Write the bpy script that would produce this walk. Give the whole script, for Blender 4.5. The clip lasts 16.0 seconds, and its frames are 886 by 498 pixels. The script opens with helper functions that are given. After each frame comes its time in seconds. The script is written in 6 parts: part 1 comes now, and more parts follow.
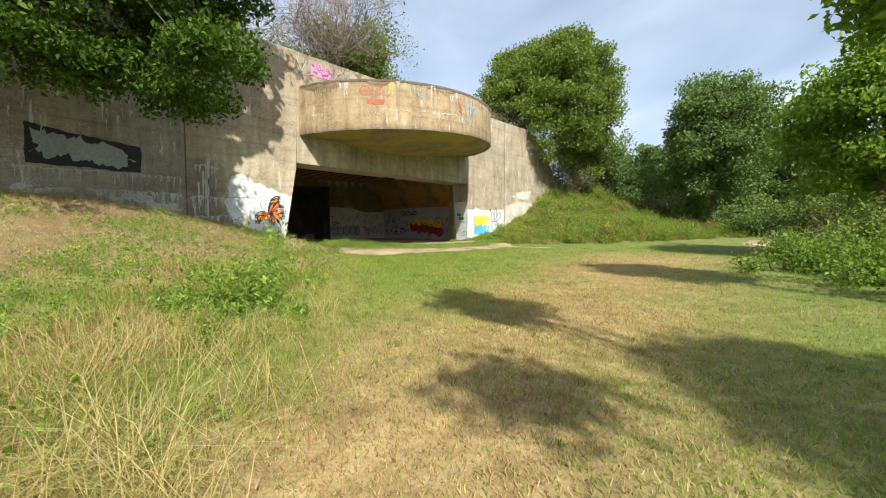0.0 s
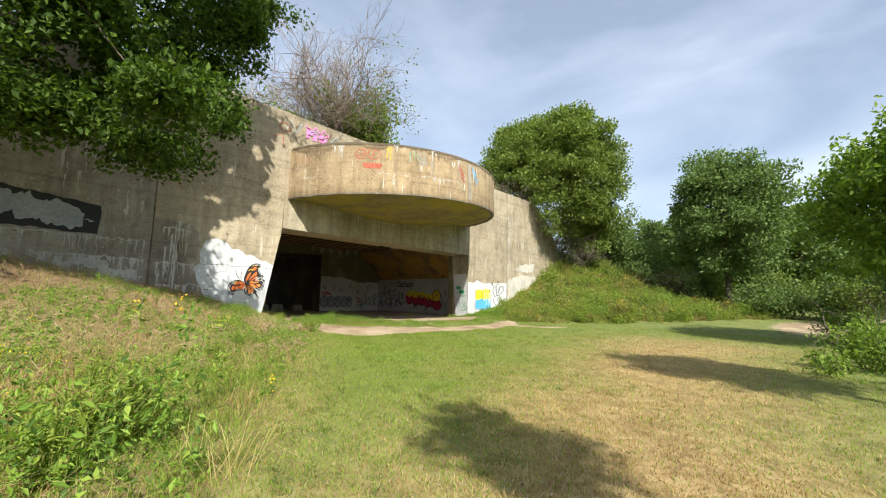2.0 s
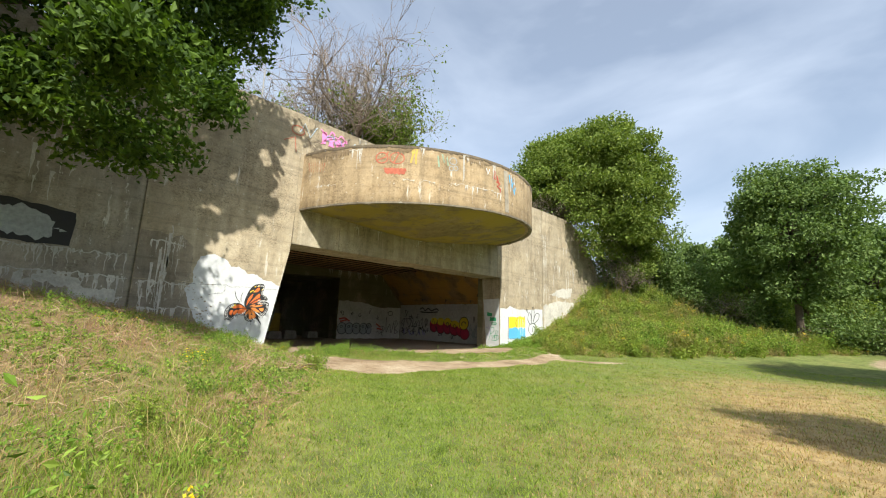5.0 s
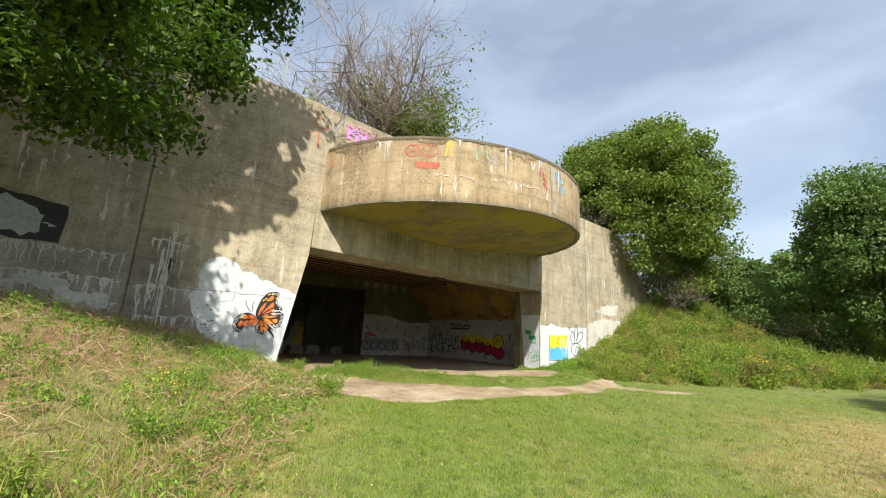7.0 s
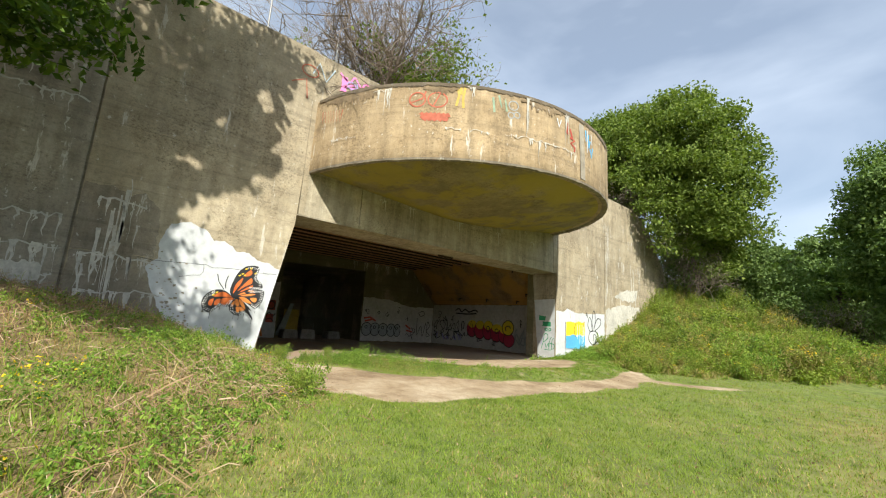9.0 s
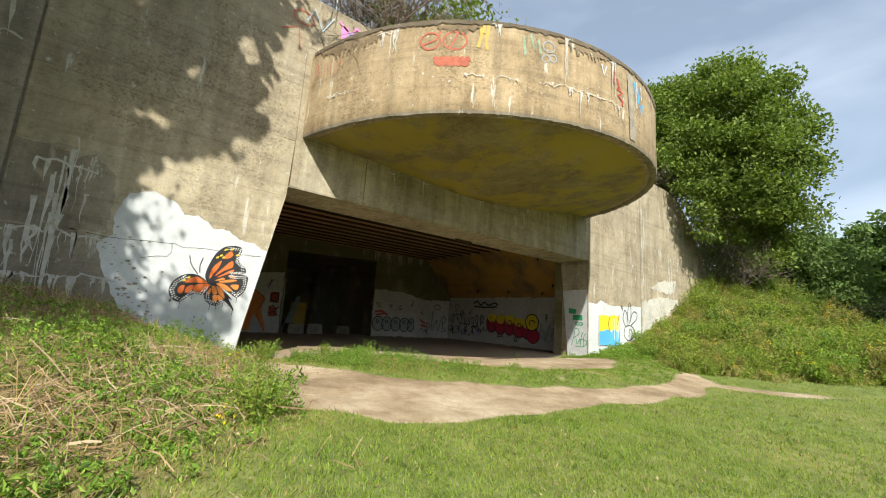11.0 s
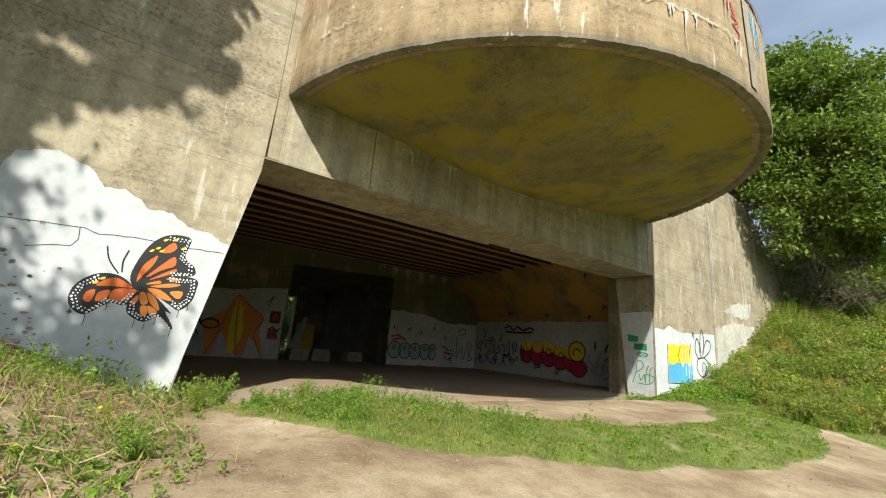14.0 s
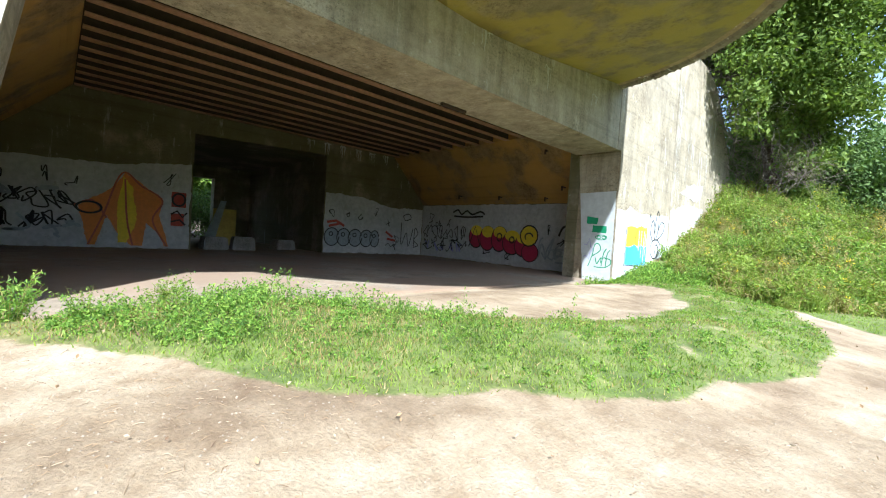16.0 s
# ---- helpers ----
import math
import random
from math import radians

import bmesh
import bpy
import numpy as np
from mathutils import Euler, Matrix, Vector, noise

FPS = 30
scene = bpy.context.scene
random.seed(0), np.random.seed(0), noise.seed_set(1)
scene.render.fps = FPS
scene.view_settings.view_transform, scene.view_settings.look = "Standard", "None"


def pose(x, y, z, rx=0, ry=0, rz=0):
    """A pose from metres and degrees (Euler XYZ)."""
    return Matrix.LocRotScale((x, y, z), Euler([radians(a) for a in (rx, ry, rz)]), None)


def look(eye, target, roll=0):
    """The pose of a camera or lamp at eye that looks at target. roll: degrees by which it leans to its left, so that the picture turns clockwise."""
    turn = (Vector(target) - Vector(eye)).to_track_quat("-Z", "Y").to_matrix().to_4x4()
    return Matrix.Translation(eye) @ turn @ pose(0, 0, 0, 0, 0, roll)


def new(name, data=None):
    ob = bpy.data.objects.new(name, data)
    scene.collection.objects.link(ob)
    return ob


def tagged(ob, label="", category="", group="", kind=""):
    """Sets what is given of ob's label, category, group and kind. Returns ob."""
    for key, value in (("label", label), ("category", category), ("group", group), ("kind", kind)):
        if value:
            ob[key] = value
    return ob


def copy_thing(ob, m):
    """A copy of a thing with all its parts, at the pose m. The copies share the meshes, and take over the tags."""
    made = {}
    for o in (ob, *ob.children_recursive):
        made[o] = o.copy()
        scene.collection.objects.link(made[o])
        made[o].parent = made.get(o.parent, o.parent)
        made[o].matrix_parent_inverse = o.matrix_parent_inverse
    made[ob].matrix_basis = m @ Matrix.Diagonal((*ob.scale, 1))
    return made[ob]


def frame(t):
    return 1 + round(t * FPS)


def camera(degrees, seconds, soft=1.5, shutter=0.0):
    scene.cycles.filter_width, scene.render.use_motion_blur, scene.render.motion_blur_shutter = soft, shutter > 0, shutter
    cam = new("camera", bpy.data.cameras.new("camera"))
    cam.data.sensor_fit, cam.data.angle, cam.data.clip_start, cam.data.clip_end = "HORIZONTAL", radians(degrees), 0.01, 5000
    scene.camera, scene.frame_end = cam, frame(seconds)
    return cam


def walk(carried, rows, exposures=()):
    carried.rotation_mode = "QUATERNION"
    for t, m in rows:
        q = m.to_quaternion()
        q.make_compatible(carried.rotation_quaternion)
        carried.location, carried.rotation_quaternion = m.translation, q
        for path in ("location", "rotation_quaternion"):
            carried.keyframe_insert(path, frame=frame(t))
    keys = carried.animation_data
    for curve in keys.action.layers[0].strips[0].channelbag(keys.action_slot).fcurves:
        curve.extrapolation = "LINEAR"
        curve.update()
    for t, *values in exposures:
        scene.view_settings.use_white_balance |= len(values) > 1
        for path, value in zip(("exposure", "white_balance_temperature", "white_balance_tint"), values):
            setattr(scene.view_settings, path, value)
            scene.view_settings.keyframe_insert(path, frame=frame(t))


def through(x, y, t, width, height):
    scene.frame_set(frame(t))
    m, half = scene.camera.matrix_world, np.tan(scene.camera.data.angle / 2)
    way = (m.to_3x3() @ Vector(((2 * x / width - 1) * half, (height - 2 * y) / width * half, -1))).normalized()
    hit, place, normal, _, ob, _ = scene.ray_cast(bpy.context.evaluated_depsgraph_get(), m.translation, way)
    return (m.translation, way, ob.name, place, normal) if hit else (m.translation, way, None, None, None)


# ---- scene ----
from mathutils.geometry import delaunay_2d_cdt

cam = camera(94.3, 16.0, 1.1)
METRES, EYE, TILT, LEAN, TURN = 19.0, 1.5, 0.0, 0.0, 42.5
ROWS = [
    (0.0, 0.0, 0.0, 0.0, 0.0, -3.06, -0.02),
    (0.5, 0.0033, 0.0349, 0.0001, 1.53, -4.5, -0.98),
    (1.0, 0.0031, 0.0672, 0.0003, 2.17, -3.22, -1.68),
    (1.5, 0.0021, 0.0988, 0.0069, 0.07, 1.31, -1.68),
    (2.0, -0.001, 0.1293, 0.0132, -0.28, 6.72, -1.3),
    (2.5, -0.008, 0.1556, 0.0142, 0.53, 9.48, -1.35),
    (3.0, -0.0147, 0.1806, 0.016, 1.79, 9.84, -1.76),
    (3.5, -0.0202, 0.2123, 0.0163, 2.79, 9.41, -1.59),
    (6.0, -0.0376, 0.3514, 0.0158, 2.94, 11.62, -2.35),
    (6.5, -0.0472, 0.3857, 0.0166, 4.87, 12.37, -2.78),
    (7.0, -0.0541, 0.4157, 0.0156, 6.34, 12.4, -3.08),
    (7.5, -0.0585, 0.4468, 0.013, 7.02, 11.88, -3.24),
    (8.0, -0.0643, 0.4782, 0.012, 7.07, 11.2, -3.43),
    (8.5, -0.0713, 0.5085, 0.0126, 6.84, 10.68, -3.65),
    (9.0, -0.0774, 0.5415, 0.0113, 6.7, 10.6, -3.72),
    (9.5, -0.0832, 0.5735, 0.0079, 6.82, 10.5, -3.82),
    (10.0, -0.0874, 0.6044, 0.0069, 7.38, 10.18, -3.86),
    (12.5, -0.1151, 0.7604, 0.007, 10.37, 10.42, -3.7),
    (13.0, -0.1197, 0.7916, 0.01, 10.12, 11.96, -4.02),
    (13.5, -0.1299, 0.8189, 0.0095, 10.44, 12.94, -4.44),
    (14.0, -0.1417, 0.8484, 0.0075, 11.79, 13.14, -4.6),
    (14.5, -0.1523, 0.8813, 0.0054, 14.12, 10.58, -3.41),
    (15.0, -0.1587, 0.9173, 0.0056, 11.35, 4.67, -2.98),
    (15.5, -0.1602, 0.9488, 0.0061, 7.89, 2.81, -3.77),
    (16.0, -0.1624, 0.9794, 0.0024, 4.2, -1.75, -3.85),
]
walk(cam, [(t, pose(0, 0, EYE, TILT, LEAN, TURN) @ pose(METRES * x, METRES * y, METRES * z, 90 + pitch, roll, yaw)) for t, x, y, z, yaw, pitch, roll in ROWS],
     [(0.0, 0.70, 6600, 8), (10.0, 0.66, 6600, 6), (13.0, 0.55, 6500, 5), (14.0, 0.56, 6500, 5), (14.5, 0.64, 6500, 5), (15.0, 0.74, 6400, 5), (15.5, 0.95, 6000, 5), (16.0, 1.45, 5300, 7)])

# ---- light ----
SUN = Vector((0.95, -0.53, 1.0)).normalized()
sun = new("sun", bpy.data.lights.new("sun", "SUN"))
sun.data.energy, sun.data.angle, sun.data.color = 4.75, radians(0.9), (1.0, 0.95, 0.86)
sun.matrix_world = look((0, 0, 60), Vector((0, 0, 60)) - SUN)

world = bpy.data.worlds.new("sky")
scene.world = world
world.use_nodes = True
wn, wl = world.node_tree.nodes, world.node_tree.links
wn.clear()
sky = wn.new("ShaderNodeTexSky")
sky.sky_type, sky.sun_disc = "NISHITA", False
sky.sun_elevation = math.asin(SUN.z)
sky.sun_rotation = math.atan2(SUN.x, SUN.y)
sky.air_density, sky.dust_density, sky.ozone_density = 1.0, 1.6, 1.5
coord = wn.new("ShaderNodeTexCoord")
stretch = wn.new("ShaderNodeMapping")
stretch.inputs["Rotation"].default_value = (0, 0, radians(25))
stretch.inputs["Scale"].default_value = (0.9, 1.5, 3.2)
cloud = wn.new("ShaderNodeTexNoise")
cloud.inputs["Scale"].default_value, cloud.inputs["Detail"].default_value, cloud.inputs["Roughness"].default_value = 1.3, 6, 0.5
cloud.inputs["Distortion"].default_value = 0.5
ramp = wn.new("ShaderNodeValToRGB")
ramp.color_ramp.elements[0].position, ramp.color_ramp.elements[1].position = 0.42, 0.72
ramp.color_ramp.elements[0].color = (0.26, 0.26, 0.26, 1)
ramp.color_ramp.elements[1].color = (0.70, 0.70, 0.70, 1)
veil = wn.new("ShaderNodeMixRGB")
veil.inputs["Color2"].default_value = (6.6, 7.4, 8.8, 1)
background = wn.new("ShaderNodeBackground")
background.inputs["Strength"].default_value = 0.1
world_out = wn.new("ShaderNodeOutputWorld")
wl.new(coord.outputs["Generated"], stretch.inputs["Vector"])
wl.new(stretch.outputs["Vector"], cloud.inputs["Vector"])
wl.new(cloud.outputs["Fac"], ramp.inputs["Fac"])
wl.new(ramp.outputs["Color"], veil.inputs["Fac"])
wl.new(sky.outputs["Color"], veil.inputs["Color1"])
wl.new(veil.outputs["Color"], background.inputs["Color"])
wl.new(background.outputs["Background"], world_out.inputs["Surface"])


# ---- materials ----
def material(name, roughness=0.9, metallic=0.0):
    m = bpy.data.materials.new(name)
    m.use_nodes = True
    b = m.node_tree.nodes["Principled BSDF"]
    b.inputs["Roughness"].default_value, b.inputs["Metallic"].default_value = roughness, metallic
    return m, m.node_tree.nodes, m.node_tree.links, b


def noise_node(n, l, scale, detail=6, rough=0.6, stretch_by=None, offset=(0, 0, 0), distortion=0.0):
    t = n.new("ShaderNodeTexCoord")
    mp = n.new("ShaderNodeMapping")
    mp.inputs["Scale"].default_value = stretch_by or (1, 1, 1)
    mp.inputs["Location"].default_value = offset
    k = n.new("ShaderNodeTexNoise")
    k.inputs["Scale"].default_value, k.inputs["Detail"].default_value = scale, detail
    k.inputs["Roughness"].default_value, k.inputs["Distortion"].default_value = rough, distortion
    l.new(t.outputs["Object"], mp.inputs["Vector"])
    l.new(mp.outputs["Vector"], k.inputs["Vector"])
    return k.outputs["Fac"]


def ramped(n, l, value, stops):
    r = n.new("ShaderNodeValToRGB")
    e = r.color_ramp.elements
    while len(e) < len(stops):
        e.new(0.5)
    for k, (p, c) in zip(e, stops):
        k.position, k.color = p, (*c, 1) if len(c) == 3 else c
    l.new(value, r.inputs["Fac"])
    return r.outputs["Color"]


def mixed(n, l, fac, a, b, kind="MIX"):
    m = n.new("ShaderNodeMixRGB")
    m.blend_type = kind
    for key, v in (("Fac", fac), ("Color1", a), ("Color2", b)):
        if isinstance(v, (int, float)):
            m.inputs[key].default_value = v
        elif isinstance(v, tuple):
            m.inputs[key].default_value = (*v, 1)
        else:
            l.new(v, m.inputs[key])
    return m.outputs["Color"]


def bumped(n, l, b, height, strength, distance):
    k = n.new("ShaderNodeBump")
    k.inputs["Strength"].default_value, k.inputs["Distance"].default_value = strength, distance
    l.new(height, k.inputs["Height"])
    l.new(k.outputs["Normal"], b.inputs["Normal"])


def grey(v):
    return (v, v, v)


def concrete(name, light, dark, streak=0.6, lime=0.0, moss=None, board=True, mottle=0.5):
    m, n, l, b = material(name, 0.92)
    big = noise_node(n, l, 0.35, 8, 0.62)
    col = ramped(n, l, big, [(0.3, dark), (0.55, tuple((p + q) / 2 for p, q in zip(light, dark))), (0.72, light)])
    run = noise_node(n, l, 1.0, 7, 0.65, (3.0, 3.0, 0.22))
    col = mixed(n, l, streak, col, ramped(n, l, run, [(0.33, grey(0.45)), (0.6, grey(1.0))]), "MULTIPLY")
    mid = noise_node(n, l, 3.2, 10, 0.72, (1, 1, 1.4))
    col = mixed(n, l, 0.55, col, ramped(n, l, mid, [(0.30, grey(0.45)), (0.46, grey(0.9)), (0.58, grey(1.05)), (0.75, (1.22, 1.16, 1.04))]), "MULTIPLY")
    fine = noise_node(n, l, 26, 5, 0.7)
    col = mixed(n, l, 0.5, col, ramped(n, l, fine, [(0.3, grey(0.62)), (0.55, grey(1.05))]), "MULTIPLY")
    pits = noise_node(n, l, 12.0, 9, 0.78, (1, 1, 1.3), (2, 6, 9))
    worn = noise_node(n, l, 0.55, 6, 0.68, None, (8, 1, 5))
    col = mixed(n, l, ramped(n, l, worn, [(0.47, grey(0.08)), (0.56, grey(0.85))]), col, mixed(n, l, 1.0, col, ramped(n, l, pits, [(0.40, (0.50, 0.47, 0.42)), (0.47, (0.92, 0.91, 0.90)), (0.58, (1.10, 1.09, 1.07))]), "MULTIPLY"))
    rnd = n.new("ShaderNodeObjectInfo")
    col = mixed(n, l, 0.25, col, ramped(n, l, rnd.outputs["Random"], [(0.0, grey(0.82)), (1.0, (1.1, 1.08, 1.02))]), "MULTIPLY")
    stain = noise_node(n, l, 1.15, 9, 0.74, (1.0, 1.0, 0.62), (11, 4, 8))
    col = mixed(n, l, mottle, col, ramped(n, l, stain, [(0.36, (0.50, 0.46, 0.41)), (0.47, (0.86, 0.83, 0.78)), (0.56, grey(1.0))]), "MULTIPLY")
    if moss:
        patch = noise_node(n, l, 0.5, 7, 0.6, None, (7, 3, 1))
        col = mixed(n, l, ramped(n, l, patch, [(0.42, grey(0.0)), (0.50, grey(0.7)), (0.60, grey(0.85))]), col, moss)
    if lime:
        drip = noise_node(n, l, 1.6, 9, 0.7, (1.7, 1.7, 0.30), (3, 9, 4))
        col = mixed(n, l, ramped(n, l, drip, [(0.61, grey(0.0)), (0.66, grey(lime))]), col, (0.66, 0.64, 0.58))
        speck = noise_node(n, l, 7.0, 6, 0.6, None, (1, 2, 3))
        col = mixed(n, l, ramped(n, l, speck, [(0.64, grey(0.0)), (0.70, grey(lime * 0.8))]), col, (0.7, 0.68, 0.62))
    height = mixed(n, l, 0.5, mid, fine)
    if board:
        boards = noise_node(n, l, 1.0, 4, 0.6, (0.12, 0.12, 5.5))
        col = mixed(n, l, 0.6, col, ramped(n, l, boards, [(0.36, grey(0.72)), (0.44, grey(0.97)), (0.6, grey(1.04))]), "MULTIPLY")
        height = mixed(n, l, 0.35, height, boards)
    l.new(col, b.inputs["Base Color"])
    bumped(n, l, b, mixed(n, l, 0.35, height, pits), 0.6, 0.02)
    return m


def plain(name, colour, roughness=0.8, grain=14.0, depth=0.35, metallic=0.0, holes=None):
    m, n, l, b = material(name, roughness, metallic)
    a = noise_node(n, l, grain, 6, 0.65)
    c = noise_node(n, l, grain / 9, 5, 0.6)
    col = mixed(n, l, depth, colour, ramped(n, l, a, [(0.3, grey(0.45)), (0.65, grey(1.1))]), "MULTIPLY")
    col = mixed(n, l, depth, col, ramped(n, l, c, [(0.3, grey(0.55)), (0.65, grey(1.08))]), "MULTIPLY")
    if holes:
        worn = noise_node(n, l, grain / 3, 9, 0.7, (1, 1, 0.7), (5, 5, 5))
        col = mixed(n, l, ramped(n, l, worn, [(0.60, grey(0.0)), (0.65, grey(0.85))]), col, holes)
    l.new(col, b.inputs["Base Color"])
    bumped(n, l, b, a, 0.3, 0.006)
    return m


def leafy(name, colours, rough=0.55, through=0.35, shift=None):
    """Foliage: each leaf its own tone, some light passing through it."""
    m, n, l, b = material(name, rough)
    g = n.new("ShaderNodeNewGeometry")
    count = len(colours)
    col = ramped(n, l, g.outputs["Random Per Island"], [((i + 0.5) / count, c) for i, c in enumerate(colours)])
    if shift:
        big = noise_node(n, l, shift[0], 4, 0.6)
        col = mixed(n, l, ramped(n, l, big, [(0.4, grey(0.0)), (0.62, grey(0.75))]), col, shift[1])
    l.new(col, b.inputs["Base Color"])
    b.inputs["Specular IOR Level"].default_value = 0.22
    t = n.new("ShaderNodeBsdfTranslucent")
    l.new(mixed(n, l, 1.0, col, (1.5, 1.6, 0.7), "MULTIPLY"), t.inputs["Color"])
    mx = n.new("ShaderNodeMixShader")
    mx.inputs["Fac"].default_value = through
    out = n["Material Output"]
    l.new(b.outputs["BSDF"], mx.inputs[1])
    l.new(t.outputs["BSDF"], mx.inputs[2])
    l.new(mx.outputs["Shader"], out.inputs["Surface"])
    return m


CONCRETE = concrete("weathered_concrete", (0.555, 0.48, 0.345), (0.33, 0.28, 0.20), 0.35, 0.55)
CONCRETE_RIM = concrete("stained_canopy_concrete", (0.57, 0.445, 0.28), (0.32, 0.235, 0.135), 0.55, 0.75, mottle=0.65)
CONCRETE_GREY = concrete("dark_weathered_concrete", (0.48, 0.435, 0.35), (0.28, 0.25, 0.205), 0.5, 0.7)
CONCRETE_BEAM = concrete("pale_streaked_concrete", (0.62, 0.56, 0.44), (0.36, 0.315, 0.225), 0.6, 0.35)
CONCRETE_SOFFIT = concrete("mossy_concrete", (0.375, 0.315, 0.155), (0.18, 0.15, 0.08), 0.2, 0.0, (0.34, 0.275, 0.04), False)
CONCRETE_IN = concrete("damp_concrete", (0.43, 0.37, 0.265), (0.23, 0.195, 0.13), 0.45, 0.3, (0.12, 0.11, 0.05))
OCHRE = concrete("ochre_stained_concrete", (0.46, 0.32, 0.15), (0.29, 0.20, 0.10), 0.5, 0.0, (0.50, 0.29, 0.07))
WHITEWASH = plain("old_white_paint", (0.55, 0.54, 0.51), 0.8, 5.0, 0.45, 0.0, (0.36, 0.34, 0.29))
WHITE_PAINT = plain("white_wall_paint", (0.60, 0.625, 0.64), 0.75, 5.0, 0.3, 0.0, None)
FLOOR = concrete("dusty_concrete_floor", (0.42, 0.35, 0.26), (0.26, 0.21, 0.155), 0.0, 0.0, (0.30, 0.21, 0.14), False)
# joist light and shade set in colour: pale flanges, near-black webs and plate
RUST_LIT = plain("lit_rusted_steel", (0.47, 0.275, 0.155), 0.85, 9.0, 0.6)
# also the plain dark iron of the hooks and bracket
DARK_RUST_SHADE = plain("dark_rust_and_shade", (0.06, 0.04, 0.027), 0.95, 7.0, 0.6)
LIME = plain("lime_streak", (0.58, 0.56, 0.50), 0.9, 9.0, 0.6, 0.0, (0.36, 0.32, 0.25))
BARK = plain("bark", (0.13, 0.10, 0.07), 0.95, 9.0, 0.7)
TWIG = plain("dead_twig", (0.24, 0.19, 0.15), 0.95, 20.0, 0.4)
STEEL = plain("galvanised_steel", (0.35, 0.35, 0.34), 0.55, 30.0, 0.3, 0.7)
BLACKENED = concrete("blackened_concrete", (0.25, 0.205, 0.145), (0.12, 0.095, 0.065), 0.4, 0.4)
DAMP_WALL = concrete("damp_wall_concrete", (0.40, 0.35, 0.27), (0.20, 0.175, 0.14), 0.5, 0.7)
GRIT = plain("sandy_grit", (0.34, 0.27, 0.19), 0.95, 20.0, 0.5)
BLOCK = concrete("precast_concrete", (0.42, 0.40, 0.36), (0.26, 0.24, 0.21), 0.4, 0.0, None, False)


# ---- building helpers ----
def part(name, bm, mat, parent=None, label=""):
    """One mesh object from a bmesh, as a thing or under one."""
    me = bpy.data.meshes.new(name)
    bmesh.ops.recalc_face_normals(bm, faces=bm.faces)
    bm.to_mesh(me)
    bm.free()
    me.materials.append(mat)
    ob = new(name, me)
    if parent:
        ob.parent = parent
    return tagged(ob, label)


def empty(name, at=(0, 0, 0)):
    ob = new(name)
    ob.location = at
    ob.empty_display_size = 0.2
    return ob


def smooth(ob):
    ob.data.shade_smooth()
    return ob


def box_bm(lo, hi, bevel=0.0, bm=None):
    bm = bm or bmesh.new()
    r = bmesh.ops.create_cube(bm, size=1.0)
    for v in r["verts"]:
        v.co = Vector([(a + b) / 2 + c * (b - a) for a, b, c in zip(lo, hi, v.co)])
    if bevel:
        edges = list({e for v in r["verts"] for e in v.link_edges})
        bmesh.ops.bevel(bm, geom=edges, offset=bevel, segments=2, affect="EDGES", profile=0.6)
    return bm


def prism_bm(outline, axis, a, b, bm=None):
    """A polygon of two coordinates, drawn out along the axis from a to b."""
    bm = bm or bmesh.new()
    def at(p, d):
        q = list(p)
        q.insert("xyz".index(axis), d)
        return bm.verts.new(q)
    one, two = [at(p, a) for p in outline], [at(p, b) for p in outline]
    bm.faces.new(one)
    bm.faces.new(two[::-1])
    for i in range(len(outline)):
        j = (i + 1) % len(outline)
        bm.faces.new((one[i], two[i], two[j], one[j]))
    return bm


def array_mesh(name, verts, faces, mat, smoothly=False):
    """A mesh object from number arrays; faces all have the same number of corners."""
    me = bpy.data.meshes.new(name)
    verts, faces = np.asarray(verts, np.float32), np.asarray(faces, np.int32)
    k = faces.shape[1]
    me.vertices.add(len(verts))
    me.vertices.foreach_set("co", verts.ravel())
    me.loops.add(faces.size)
    me.loops.foreach_set("vertex_index", faces.ravel())
    me.polygons.add(len(faces))
    me.polygons.foreach_set("loop_start", np.arange(0, faces.size, k, dtype=np.int32))
    me.update(calc_edges=True)
    me.polygons.foreach_set("use_smooth", np.full(len(faces), smoothly))
    me.materials.append(mat)
    return new(name, me)


def tubes(paths, sides=5):
    """Tapered tubes: each path is a list of (point, radius). Gives vertices and quads."""
    vs, fs = [], []
    for path in paths:
        start = len(vs)
        for i, (p, r) in enumerate(path):
            p = Vector(p)
            d = (Vector(path[min(i + 1, len(path) - 1)][0]) - Vector(path[max(i - 1, 0)][0])).normalized()
            u = d.cross(Vector((0.31, 0.87, 0.38))).normalized()
            w = d.cross(u)
            for s in range(sides):
                a = 2 * math.pi * s / sides
                vs.append(p + (math.cos(a) * u + math.sin(a) * w) * float(r))
        for i in range(len(path) - 1):
            for s in range(sides):
                q = (s + 1) % sides
                fs.append((start + i * sides + s, start + i * sides + q, start + (i + 1) * sides + q, start + (i + 1) * sides + s))
    return vs, fs


# ---- ground ----
def bump(v, lo, hi):
    t = np.clip((v - lo) / (hi - lo), 0, 1)
    return t * t * (3 - 2 * t)


